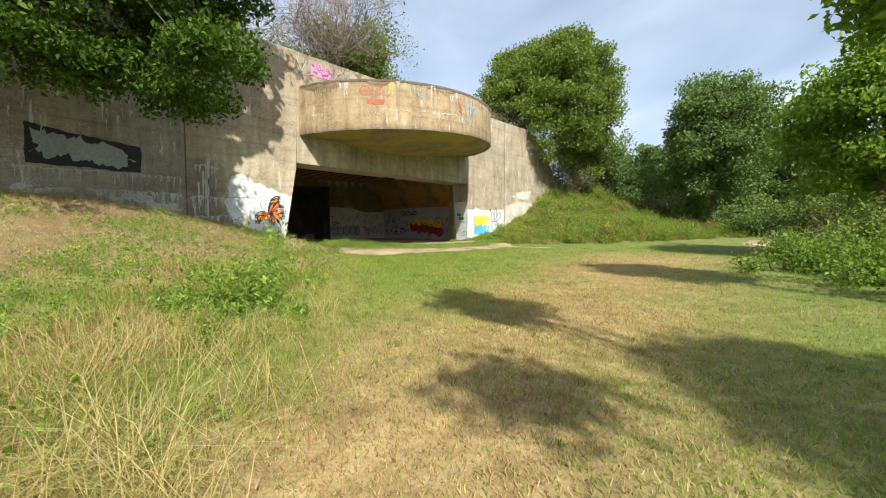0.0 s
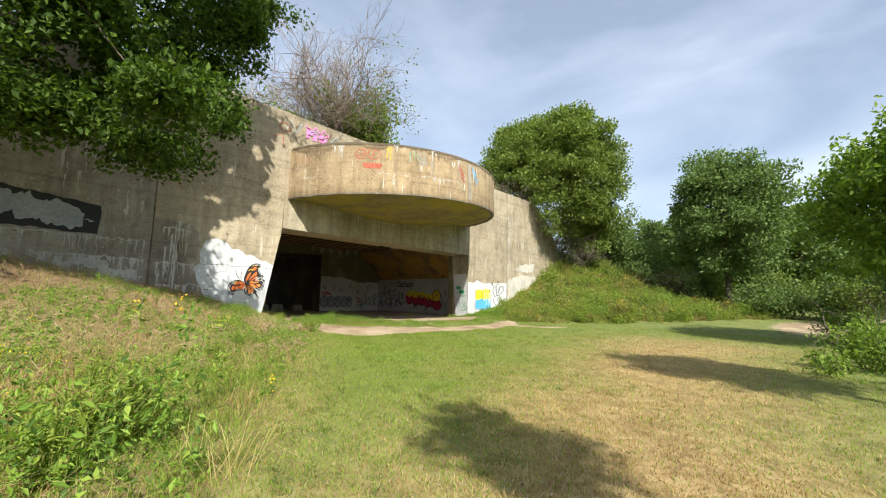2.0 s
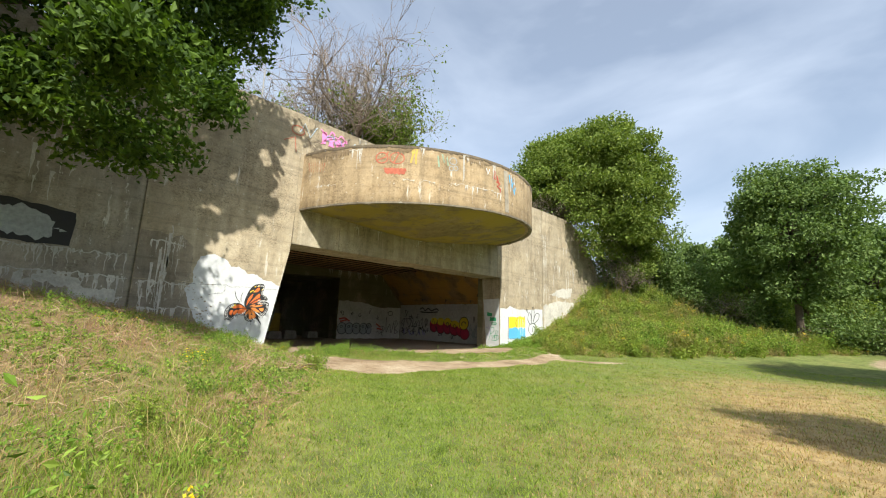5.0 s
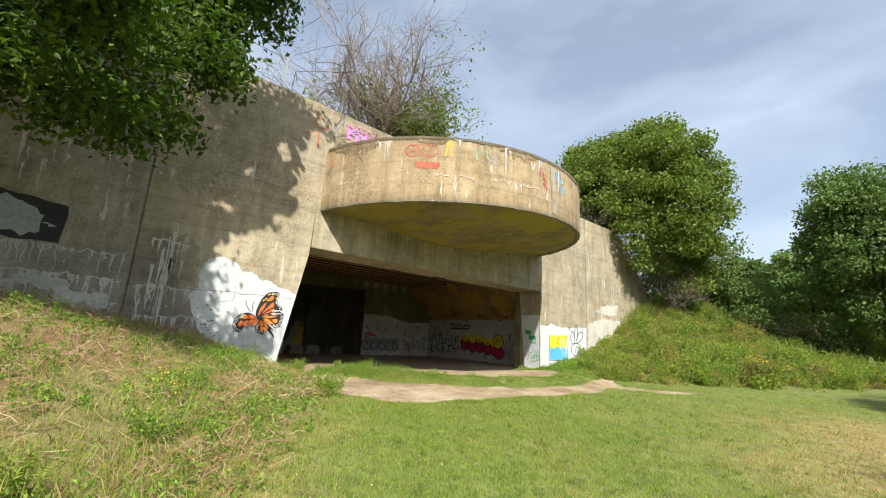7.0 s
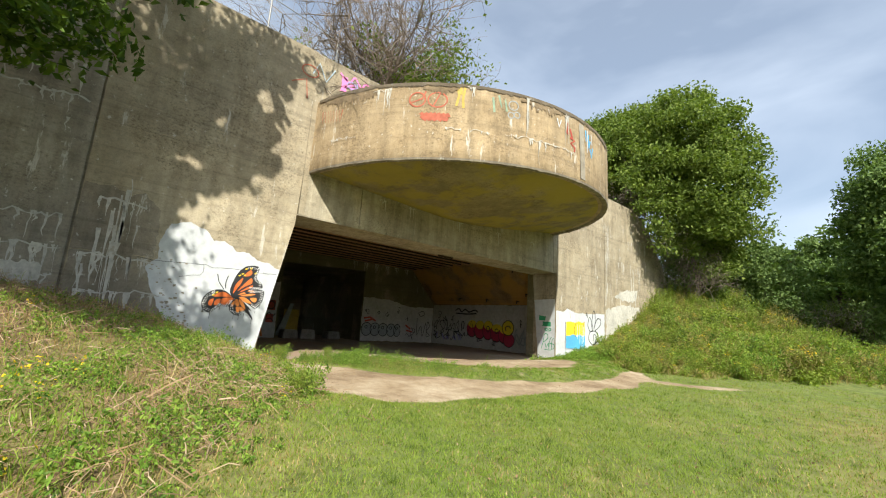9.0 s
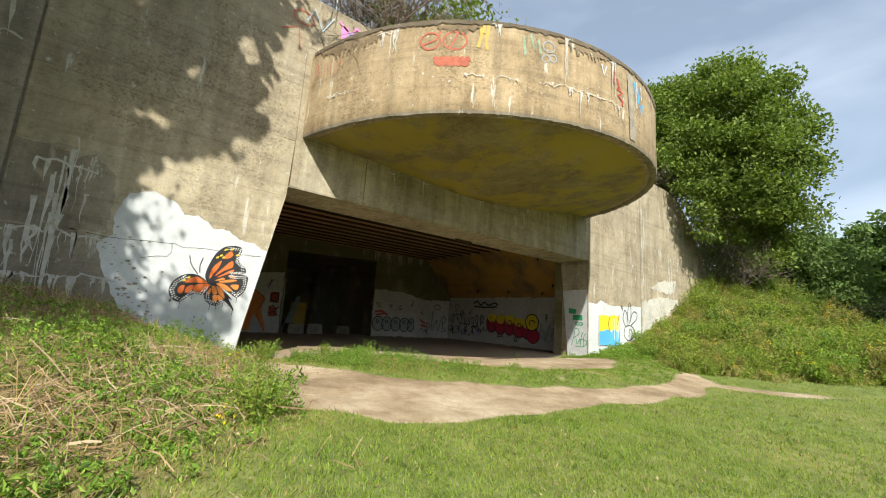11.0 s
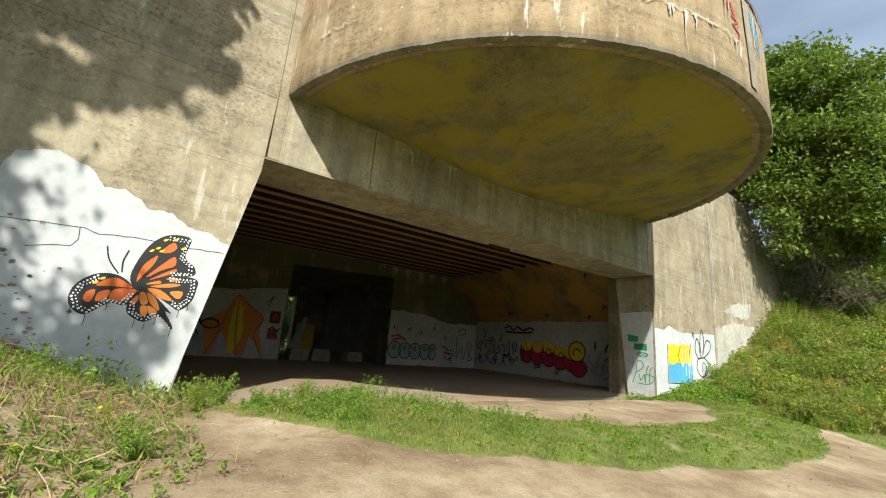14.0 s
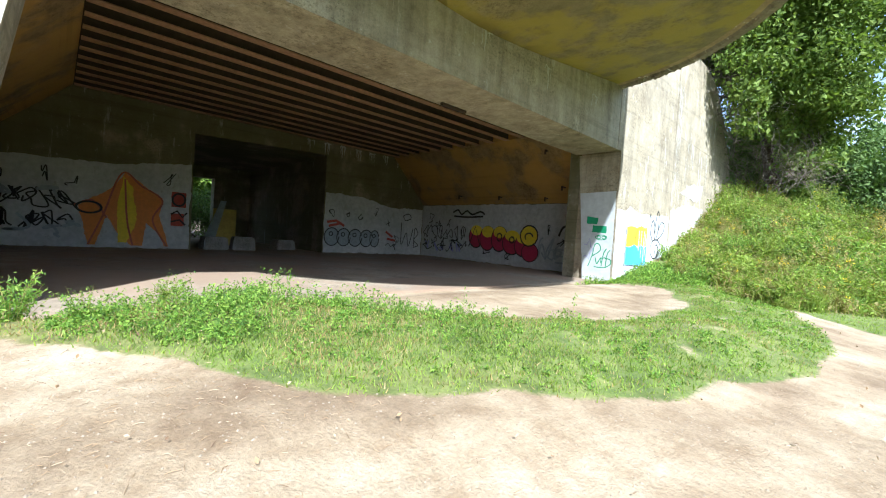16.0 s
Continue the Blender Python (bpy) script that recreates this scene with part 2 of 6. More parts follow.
def height(x, y):
    """Height of the ground, for numbers or arrays."""
    x, y = np.asarray(x, float), np.asarray(y, float)
    h = 0.012 * np.clip(-x, 0, 20)
    wall = np.exp(-((x + 21.4) / 7.5) ** 2)
    left = np.interp(y, [-20, 2, 5, 8, 10.2, 11.2], [2.9, 2.3, 1.7, 1.0, 0.15, 0.0])
    right = np.interp(y, [26.3, 29, 32, 38, 43, 60], [0.15, 0.6, 1.25, 3.3, 4.6, 5.0])
    h = h + wall * (left + right)
    h = h + 0.05 * np.clip(y - 31, 0, 40) * bump(-x, -30, 5)
    r = np.hypot(x + 24, y - 20)
    h = h + 0.16 * np.exp(-((r - 7.6) / 1.3) ** 2) * bump(x, -22, -19.5)
    inside = bump(-x, 20.6, 21.8) * bump(y, 9.0, 10.8) * bump(-y, -28.0, -26.0)
    h = h * (1 - inside) + 0.24 * inside
    under = bump(-x, 21.5, 23.0)
    return h * (1 - under) + np.minimum(h, 0.24) * under


def uneven(x, y):
    return 0.03 * np.sin(1.3 * x + 0.7 * y) * np.sin(0.9 * y - 0.4 * x) + 0.012 * np.sin(4.1 * x) * np.sin(3.7 * y + 1)


def ground_z(x, y):
    keep = 1 - bump(-np.asarray(x, float), 20.5, 21.5)
    return height(x, y) + uneven(x, y) * keep


def wobble(x, y):
    return 0.35 * np.sin(1.1 * x + 2.3 * y) + 0.25 * np.sin(2.7 * x - 1.9 * y) + 0.15 * np.sin(5.3 * x + 4.1 * y)


def dirt(x, y):
    """1 on the trodden path and the floor in front of the opening, 0 on grass."""
    a = np.arctan2(y - 20, x + 24)
    r = np.hypot(x + 24, y - 20) + 0.22 * wobble(x, y)
    outer = np.interp(a, [-1.2, -0.75, -0.55, -0.4, 0.1, 0.25, 0.45], [13.2, 12.5, 11.1, 10.2, 9.5, 9.5, 9.1])
    inner = np.interp(a, [-1.2, -0.9, -0.5, 0.1, 0.25, 0.45], [9.3, 9.4, 9.2, 8.7, 8.6, 8.6])
    path = bump(r, inner - 0.25, inner + 0.25) * bump(-r, -outer - 0.35, -outer + 0.1) * bump(a, -1.25, -1.05) * bump(-a, -0.9, -0.5)
    apron = bump(-r, -6.9, -6.2) * bump(-y, -25.5, -24.0)
    trail = np.exp(-((y - 22.5 - 0.75 * (x + 14.5)) / 0.7) ** 2) * bump(x, -15.5, -14.2) * bump(-x, 11.6, 13.2)
    bare = np.exp(-((x + 2.2) / 2.2) ** 2 - ((y - 37) / 5) ** 2)
    house = bump(-x, 21.0, 21.5)
    worn = bump(r, 6.6, 7.1) * bump(-r, -9.2, -8.7) * bump(-wobble(x * 1.9 + 2, y * 1.9), 0.26, 0.5) * bump(y + 0.5 * x, 5.0, 7.5)
    return np.clip(np.maximum.reduce([path, apron, trail, bare, house, 0.47 * worn]), 0, 1)


def dry(x, y):
    """How parched the grass is."""
    line = -1.6 - 0.24 * y
    d = 0.95 * np.exp(-((x - line) / (2.5 + 0.03 * y)) ** 2) * bump(-y, -27, -13)
    d = d + 0.55 * np.exp(-((x + 5) / 3.5) ** 2 - ((y - 21) / 4) ** 2)
    rough = bump(-(x * 0.6 + y) + 0.4 * wobble(x, y), -2.2, -0.2) * 0.3
    return np.clip(np.maximum(d, rough) + 0.22 * wobble(x * 0.6, y * 0.6), 0, 1)


def rough_ground(x, y):
    """1 where the unmown growth at the foot of the wall begins."""
    edge = np.interp(x, [-21, -17.5, -15, -12.4, -10.9, -9.3, -7.2, -5.6, -4, -2, 2], [11.2, 10.9, 10.0, 8.3, 7.2, 5.9, 4.4, 3.4, 2.5, 1.1, -2])
    return bump(edge - y + 0.5 * wobble(x, y), -0.2, 0.8)


def ground_sheet():
    near = np.linspace(-30, 10, 260)
    xs = np.concatenate([-np.geomspace(1500, 31, 34), near, np.geomspace(11, 1500, 34)])
    ys = np.concatenate([-np.geomspace(1500, 9, 34), np.linspace(-8, 48, 330), np.geomspace(50, 1500, 34)])
    gx, gy = np.meshgrid(xs, ys)
    gz = ground_z(gx, gy)
    far = bump(np.hypot(gx, gy), 60, 200)
    gz = gz * (1 - far) + 0.5 * far
    v = np.stack([gx.ravel(), gy.ravel(), gz.ravel()], 1)
    i = np.arange(len(ys) - 1)[:, None] * len(xs) + np.arange(len(xs) - 1)[None]
    i = i.ravel()
    f = np.stack([i, i + 1, i + 1 + len(xs), i + len(xs)], 1)
    m, n, l, b = material("turf_and_earth", 0.95)
    at = n.new("ShaderNodeVertexColor")
    at.layer_name = "cover"
    sep = n.new("ShaderNodeSeparateColor")
    l.new(at.outputs["Color"], sep.inputs["Color"])
    big, mid, fine = noise_node(n, l, 0.6, 8, 0.65), noise_node(n, l, 4, 8, 0.7), noise_node(n, l, 38, 5, 0.7)
    green = ramped(n, l, mid, [(0.3, (0.075, 0.115, 0.022)), (0.5, (0.15, 0.19, 0.04)), (0.75, (0.25, 0.25, 0.08))])
    straw = ramped(n, l, mid, [(0.3, (0.20, 0.135, 0.055)), (0.5, (0.37, 0.265, 0.115)), (0.75, (0.50, 0.39, 0.20))])
    patchy = noise_node(n, l, 1.9, 7, 0.72, None, (4, 9, 2))
    earth = ramped(n, l, big, [(0.32, (0.20, 0.135, 0.078)), (0.48, (0.34, 0.255, 0.16)), (0.66, (0.50, 0.41, 0.29))])
    earth = mixed(n, l, 0.7, earth, ramped(n, l, mid, [(0.36, (0.74, 0.67, 0.59)), (0.50, (0.97, 0.96, 0.94)), (0.62, grey(1.1))]), "MULTIPLY")
    litter = ramped(n, l, fine, [(0.3, (0.09, 0.052, 0.026)), (0.55, (0.22, 0.135, 0.07)), (0.75, (0.37, 0.265, 0.155))])
    col = mixed(n, l, sep.outputs["Green"], green, straw)
    col = mixed(n, l, 0.7, col, ramped(n, l, patchy, [(0.36, (0.58, 0.54, 0.46)), (0.52, grey(1.0)), (0.68, (1.16, 1.12, 1.06))]), "MULTIPLY")
    col = mixed(n, l, sep.outputs["Blue"], col, litter)
    ragged = mixed(n, l, 0.30, sep.outputs["Red"], mid, "LINEAR_LIGHT")
    col = mixed(n, l, ramped(n, l, ragged, [(0.42, grey(0.0)), (0.58, grey(1.0))]), col, earth)
    col = mixed(n, l, 0.55, col, ramped(n, l, fine, [(0.3, grey(0.5)), (0.6, grey(1.08))]), "MULTIPLY")
    l.new(col, b.inputs["Base Color"])
    bumped(n, l, b, mixed(n, l, 0.5, fine, mid), 0.7, 0.04)
    ob = array_mesh("ground", v, f, m, True)
    attr = ob.data.color_attributes.new("cover", "FLOAT_COLOR", "POINT")
    x, y = v[:, 0], v[:, 1]
    debris = rough_ground(x, y) * np.clip(0.45 + 0.5 * wobble(x * 0.8, y * 0.8) + bump(-x, 13, 19) * 0.5, 0, 1)
    cover = np.stack([dirt(x, y), dry(x, y), debris, np.ones(len(v))], 1).astype(np.float32)
    attr.data.foreach_set("color", cover.ravel())
    return tagged(ob, "mown lawn, parched in places, with trodden sandy paths", "ground", kind="structure")


ground_sheet()

# ---- the casemate ----
FX = -21.4          # front plane
CX, CY, CR = -22.65, 18.8, 7.3   # round canopy
TOP = 11.1


def right_top(y):
    return float(np.interp(y, [26, 35.5, 37.2, 38.8, 40.2, 41.3, 42.4, 43.4], [10.95, 10.95, 10.55, 9.5, 8.0, 6.7, 5.0, 3.2]))


def left_edge(z):
    return float(np.interp(z, [-0.5, 0.4, 5.04, 20], [10.5, 10.6, 11.43, 11.43]))


wall_left = part("wall_left", prism_bm([(-14, -0.6), (left_edge(-0.5) - 0.06, -0.6), (11.37, 5.04), (11.37, TOP - 0.03), (-14, TOP - 0.03)], "x", FX - 0.06, -23.0), CONCRETE_GREY)
tagged(wall_left, "tall weathered grey-brown concrete wall beside the opening", "wall", kind="structure")
ys = [26.37, 35.5, 37.2, 38.8, 40.2, 41.3, 42.4, 43.4]
wall_right = part("wall_right", prism_bm([(26.37, -0.6), (43.4, -0.6)] + [(y, right_top(y) - 0.03) for y in ys[::-1]], "x", FX - 0.06, -23.0), CONCRETE)
tagged(wall_right, "tan weathered concrete wall sloping down into the bank", "wall", kind="structure")
wall_upper = part("wall_upper", prism_bm([(11.43, 9.0), (26.3, 9.0), (26.3, 10.92), (11.43, TOP - 0.03)], "x", FX - 0.02, -23.0), CONCRETE)
tagged(wall_upper, "concrete wall above the round canopy", "wall", kind="structure")


def pours(parent, mat, rows, edges, left, right, top):
    """Concrete pours as slabs on a wall, with narrow joints between them."""
    for z0, z1 in zip(rows, rows[1:]):
        for i, (y0, y1) in enumerate(zip(edges, edges[1:])):
            g = 0.0022
            gl, gr = (0.03 if y0 in (6.0, 31.65) else g), (0.03 if y1 in (6.0, 31.65) else g)
            a0, a1 = (left(z0), left(z1)) if i == 0 and left else (y0 + gl, y0 + gl)
            b0, b1 = (right(z0), right(z1)) if i == len(edges) - 2 and right else (y1 - gr, y1 - gr)
            bottom = [(a0, z0 + g), (b0, z0 + g)]
            if top is None:
                outline = bottom + [(b1, z1 - g), (a1, z1 - g)]
            else:
                if min(top(y0), top(y1)) <= z0 + 0.1 and max(top(y0), top(y1)) <= z0 + 0.15:
                    continue
                steps = np.linspace(b1, a1, 7)
                outline = bottom + [(float(s), max(z0 + g + 0.02, min(z1 - g, top(s)))) for s in steps]
            out = FX + random.uniform(-0.004, 0.004)
            bm = prism_bm(outline, "x", FX - 0.10, out)
            part("concrete_pour", bm, mat(z0, y0) if callable(mat) else mat, parent)


def left_mat(z, y):
    return CONCRETE if y >= 5.9 else CONCRETE_GREY


pours(wall_left, left_mat, [-0.6, 1.15, 2.98, 4.75, 6.4, 8.1, 9.6, TOP], [-14, -6.0, 0.0, 6.0, 11.43], None, left_edge, None)
pours(wall_right, CONCRETE, [-0.6, 2.95, 4.9, 6.8, 8.7, 10.98], [26.3, 31.65, 37.2, 43.4], None, None, right_top)

# right pier, with its splayed inner edge
pier = part("pier", prism_bm([(FX - 0.05, -0.5), (FX - 0.05, 5.0), (-23.02, 5.0), (-22.55, 0.2), (-22.55, -0.5)], "y", 26.3, 27.6), CONCRETE_BEAM)
tagged(pier, "concrete pier at the edge of the opening", "pier", kind="structure")

# lintel: a face of several pours over a deep beam
lintel = part("lintel", box_bm((-23.1, 11.372, 5.06), (FX - 0.08, 26.29, 9.2)), CONCRETE_IN)
tagged(lintel, "deep streaked concrete lintel over the opening", "lintel", kind="structure")
part("lintel_edge", box_bm((-23.1, 11.378, 5.03), (FX - 0.01, 26.25, 5.058)), CONCRETE_BEAM, lintel)
for a, b in ((11.66, 13.72), (13.74, 19.4), (19.412, 26.0)):
    part("concrete_pour", box_bm((FX - 0.12, a, 5.062), (FX - 0.015, b, 7.3), 0.006), CONCRETE_BEAM, lintel)
for a, b in ((11.44, 11.655), (26.01, 26.29)):
    part("concrete_pour", box_bm((FX - 0.12, a, 5.062), (FX, b, 9.2)), CONCRETE, lintel)


def rim_z(y):
    return 6.6 + 0.04 * (y - 11.6)


def canopy():
    """Round cantilevered canopy: an upright rim, a coned soffit, a flat top."""
    thing = empty("canopy", (FX, CY, 6.6))
    tagged(thing, "round cantilevered concrete canopy with stains and graffiti", "canopy", kind="structure")
    half = math.acos((FX - CX) / CR)
    count = 120
    ang = [-half + 2 * half * i / count for i in range(count + 1)]
    def ring(bm, r, z):
        return [bm.verts.new((CX + r * math.cos(a) - FX, CY + r * math.sin(a) - CY, z(CY + r * math.sin(a)) - 6.6)) for a in ang]
    bm = bmesh.new()
    prof = [(CR - 0.40, lambda y: rim_z(y) + 0.06), (CR - 0.03, rim_z), (CR, lambda y: rim_z(y) + 0.05)]
    zs = [0.35, 0.8, 1.4, 2.0, 2.45]
    prof += [(CR, lambda y, d=d: rim_z(y) + 0.05 + (9.18 - rim_z(y)) * d / 2.5) for d in zs]
    prof += [(CR - 0.02, lambda y: 9.22), (CR - 0.35, lambda y: 9.23), (CR - 0.36, lambda y: 9.0)]
    rings = [ring(bm, r, z) for r, z in prof]
    for p, q in zip(rings, rings[1:]):
        for i in range(count):
            bm.faces.new((p[i], p[i + 1], q[i + 1], q[i]))
    for v in bm.verts:
        k = noise.noise(v.co * 1.7) * 0.012 + noise.noise(v.co * 6) * 0.006
        v.co += Vector((v.co.x + 1, v.co.y, 0)).normalized() * k
    rim = smooth(part("rim", bm, CONCRETE_RIM, thing))
    bm = bmesh.new()
    rings = []
    for k in range(9):
        r = (CR - 0.38) * (1 - k / 8)
        row = []
        for a in ang:
            x, y = CX + r * math.cos(a), CY + r * math.sin(a)
            if x < FX - 0.05:
                t = (FX - 0.05 - CX) / max(1e-6, math.cos(a)) if math.cos(a) > 1e-3 else r
                x = FX - 0.05
            d = CR - 0.38 - math.hypot(x - CX, y - CY)
            row.append(bm.verts.new((x - FX, y - CY, rim_z(y) + 0.05 - 0.10 * max(0, d) - 6.6)))
        rings.append(row)
    for p, q in zip(rings, rings[1:]):
        for i in range(count):
            bm.faces.new((p[i], p[i + 1], q[i + 1], q[i]))
    bmesh.ops.remove_doubles(bm, verts=bm.verts, dist=0.001)
    smooth(part("soffit", bm, CONCRETE_SOFFIT, thing, "mossy yellow-brown concrete underside"))
    bm = bmesh.new()
    fine = [-half + 2 * half * i / 420 for i in range(421)]
    rows = []
    for a in fine:
        u = a * 17
        k = 0.030 + 0.05 * max(0, noise.noise(Vector((u, 1, 2)))) + 0.05 * max(0, noise.noise(Vector((u * 4.3, 5, 2)))) * (1.6 if a > 0.3 else 0.7)
        z = rim_z(CY + CR * math.sin(a)) - 6.6
        rows.append([bm.verts.new((CX + r * math.cos(a) - FX, r * math.sin(a), z + d)) for r, d in ((CR + 0.004, 0.03), (CR - 0.012, -k), (CR - 0.12 - k, -k * 0.9), (CR - 0.26, 0.05))])
    for p, q in zip(rows, rows[1:]):
        for i in range(3):
            bm.faces.new((p[i], p[i + 1], q[i + 1], q[i]))
    part("drip_edge", bm, DAMP_WALL, thing, "crumbling drip edge under the canopy rim")
    bm = bmesh.new()
    rim_v = ring(bm, CR - 0.3, lambda y: 9.05)
    bm.faces.new(rim_v)
    part("deck", bm, CONCRETE_GREY, thing)
    return thing


canopy()

# interior
floor_in = part("floor_inside", box_bm((-46, 9.0, -0.2), (-21.9, 28.6, 0.30)), FLOOR)
tagged(floor_in, "dusty concrete floor of the gun room", "floor", kind="structure")
BX, Y0, Y1 = -34.4, 9.4, 28.2
wall_back = empty("wall_back", (BX, 18.8, 0))
tagged(wall_back, "damp stained concrete back wall with a wide doorway", "wall", kind="structure")
for outline in ([(Y0 - 0.5, 0.2), (15.72, 0.2), (15.72, 5.1), (15.72, 6.3), (Y0 - 0.5, 6.3)], [(21.6, 0.2), (Y1 + 0.5, 0.2), (Y1 + 0.5, 6.3), (21.6, 6.3)], [(15.72, 5.08), (21.6, 5.28), (21.6, 6.3), (15.72, 6.3)]):
    part("wall_section", prism_bm([(y - 18.8, z) for y, z in outline], "x", 0, -1.2), CONCRETE_IN, wall_back)
wall_in_right = part("wall_inside_right", box_bm((BX, Y1, 0.2), (-22.6, Y1 + 0.8, 3.5)), CONCRETE_IN)
tagged(wall_in_right, "low whitewashed inner side wall of concrete", "wall", kind="structure")
wall_in_left = part("wall_inside_left", box_bm((BX, Y0 - 0.8, 0.2), (-23.0, Y0, 3.5)), CONCRETE_IN)
tagged(wall_in_left, "dark inner side wall of concrete", "wall", kind="structure")
haunch_r = part("haunch_right", prism_bm([(Y1, 3.4), (Y1 + 0.8, 3.4), (Y1 + 0.8, 6.4), (25.8, 6.4), (25.8, 5.9)], "x", BX, -23.05), OCHRE)
tagged(haunch_r, "ochre-stained sloping concrete between wall and ceiling", "wall", kind="structure")
haunch_l = part("haunch_left", prism_bm([(Y0, 3.4), (11.95, 5.95), (11.95, 6.4), (Y0 - 0.8, 6.4), (Y0 - 0.8, 3.4)], "x", BX, -23.05), OCHRE)
tagged(haunch_l, "ochre-stained sloping concrete between wall and ceiling", "wall", kind="structure")
part("wall_return", box_bm((-23.4, 26.31, 0.2), (-22.95, Y1 + 0.3, 6.2)), CONCRETE_IN, wall_in_right)
part("wall_return", box_bm((-23.4, Y0 - 0.3, 0.2), (-22.95, 10.5, 6.2)), CONCRETE_IN, wall_in_left)

# near-black plate: the shade between the joists is put into its colour
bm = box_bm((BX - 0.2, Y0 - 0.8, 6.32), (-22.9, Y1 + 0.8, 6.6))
tagged(part("ceiling", bm, DARK_RUST_SHADE), "ceiling plate darkened for the shade between rusted steel beams", "ceiling", kind="structure")


def beam():
    """Steel joist running across the room: rusted lower flange paled as if lit, web and upper flange darkened for
    shade.
    """
    thing = empty("ceiling_beam", (-23.6, 18.87, 5.86))
    part("lower_flange", box_bm((-0.13, -6.9, 0), (0.13, 6.91, 0.03), 0.004), RUST_LIT, thing, "rusted lower flange, coloured pale as if lit")
    part("web", box_bm((-0.02, -6.9, 0.03), (0.02, 6.91, 0.43)), DARK_RUST_SHADE, thing)
    part("upper_flange", box_bm((-0.13, -6.9, 0.43), (0.13, 6.91, 0.455)), DARK_RUST_SHADE, thing)
    return tagged(thing, "rusted steel joist, its light and shade put into the colours", "beam", "ceiling joists")


first = beam()
for i in range(1, 13):
    copy_thing(first, Matrix.Translation((-23.6 - 0.86 * i, 18.87, 5.86)))

# passage behind the doorway, open at its far end
passage = part("passage_wall", box_bm((-46.5, 21.6, 0.2), (BX - 1.2, 22.4, 6.0)), CONCRETE_IN)
tagged(passage, "dark concrete wall of the rear passage", "wall", kind="structure")
p2 = part("passage_wall", box_bm((-46.5, 14.4, 0.2), (BX - 1.2, 15.2, 6.0)), CONCRETE_IN)
tagged(p2, "dark concrete wall of the rear passage", "wall", kind="structure")
end = part("passage_end", prism_bm([(19.35, 0.2), (21.6, 0.2), (21.6, 5.2), (15.2, 5.2), (15.2, 4.4), (19.35, 4.4)], "x", -45.7, -46.5), CONCRETE_IN)
tagged(end, "end wall of the passage with an opening to daylight", "wall", kind="structure")
p3 = part("passage_ceiling", box_bm((-46.5, 14.4, 5.2), (BX - 1.2, 22.4, 6.0)), CONCRETE_IN)
tagged(p3, "dark concrete ceiling of the rear passage", "ceiling", kind="structure")


# earth cover over the roof
def earth_cover():
    xs, ys2 = np.linspace(-46.4, -22.3, 60), np.linspace(-14, 48, 110)
    gx, gy = np.meshgrid(xs, ys2)
    top = np.interp(gy, [-14, 34, 38, 41, 44, 48], [10.7, 10.6, 8.8, 6.2, 4.3, 3.8])
    gz = top + 1.6 * np.sin(np.clip((-22.3 - gx) / 24, 0, 1) * math.pi) * bump(-gy, -42, -30) + 0.12 * np.sin(gx * 1.3) * np.sin(gy * 1.1)
    v = np.stack([gx.ravel(), gy.ravel(), gz.ravel()], 1)
    i = (np.arange(len(ys2) - 1)[:, None] * len(xs) + np.arange(len(xs) - 1)[None]).ravel()
    f = np.stack([i, i + 1, i + 1 + len(xs), i + len(xs)], 1)
    ob = array_mesh("earth_cover", v, f, bpy.data.materials["turf_and_earth"], True)
    sol = ob.modifiers.new("thick", "SOLIDIFY")
    sol.thickness, sol.offset = 0.6, -1
    return tagged(ob, "grassed earth cover over the casemate roof", "ground", kind="structure")


earth_cover()
rear = part("wall_rear", prism_bm([(-14, -0.5), (15.2, -0.5), (15.2, 5.6), (21.9, 5.6), (21.9, -0.5), (43, -0.5), (43, 4.5), (36, 10.0), (-14, 10.4)], "x", -46.3, -47.0), CONCRETE_GREY)
tagged(rear, "rear concrete wall of the casemate", "wall", kind="structure")
side = part("wall_side", box_bm((-46.5, -14.6, -0.5), (FX, -14.0, TOP)), CONCRETE_GREY)
tagged(side, "end wall of the casemate", "wall", kind="structure")


# ---- trees and plants ----
def leaves(centres, size, rng, up=0.5, narrow=0.55):
    """Leaves as folded lozenges at the given places: vertices and triangles."""
    n = len(centres)
    d = rng.normal(size=(n, 3))
    d[:, 2] -= 0.25
    d /= np.linalg.norm(d, axis=1)[:, None]
    nrm = rng.normal(size=(n, 3))
    nrm[:, 2] += up * 2
    side = np.cross(d, nrm)
    side /= np.linalg.norm(side, axis=1)[:, None] + 1e-9
    nrm = np.cross(side, d)
    s = size * rng.uniform(0.6, 1.25, (n, 1))
    tip, tail = centres + d * s * 0.55, centres - d * s * 0.45
    a, b = centres + side * s * narrow * 0.5 + nrm * s * 0.1, centres - side * s * narrow * 0.5 + nrm * s * 0.1
    v = np.stack([tail, a, tip, b], 1).reshape(-1, 3)
    i = np.arange(n)[:, None] * 4
    f = np.concatenate([i + [[0, 1, 2]], i + [[0, 2, 3]]], 0)
    return v, f


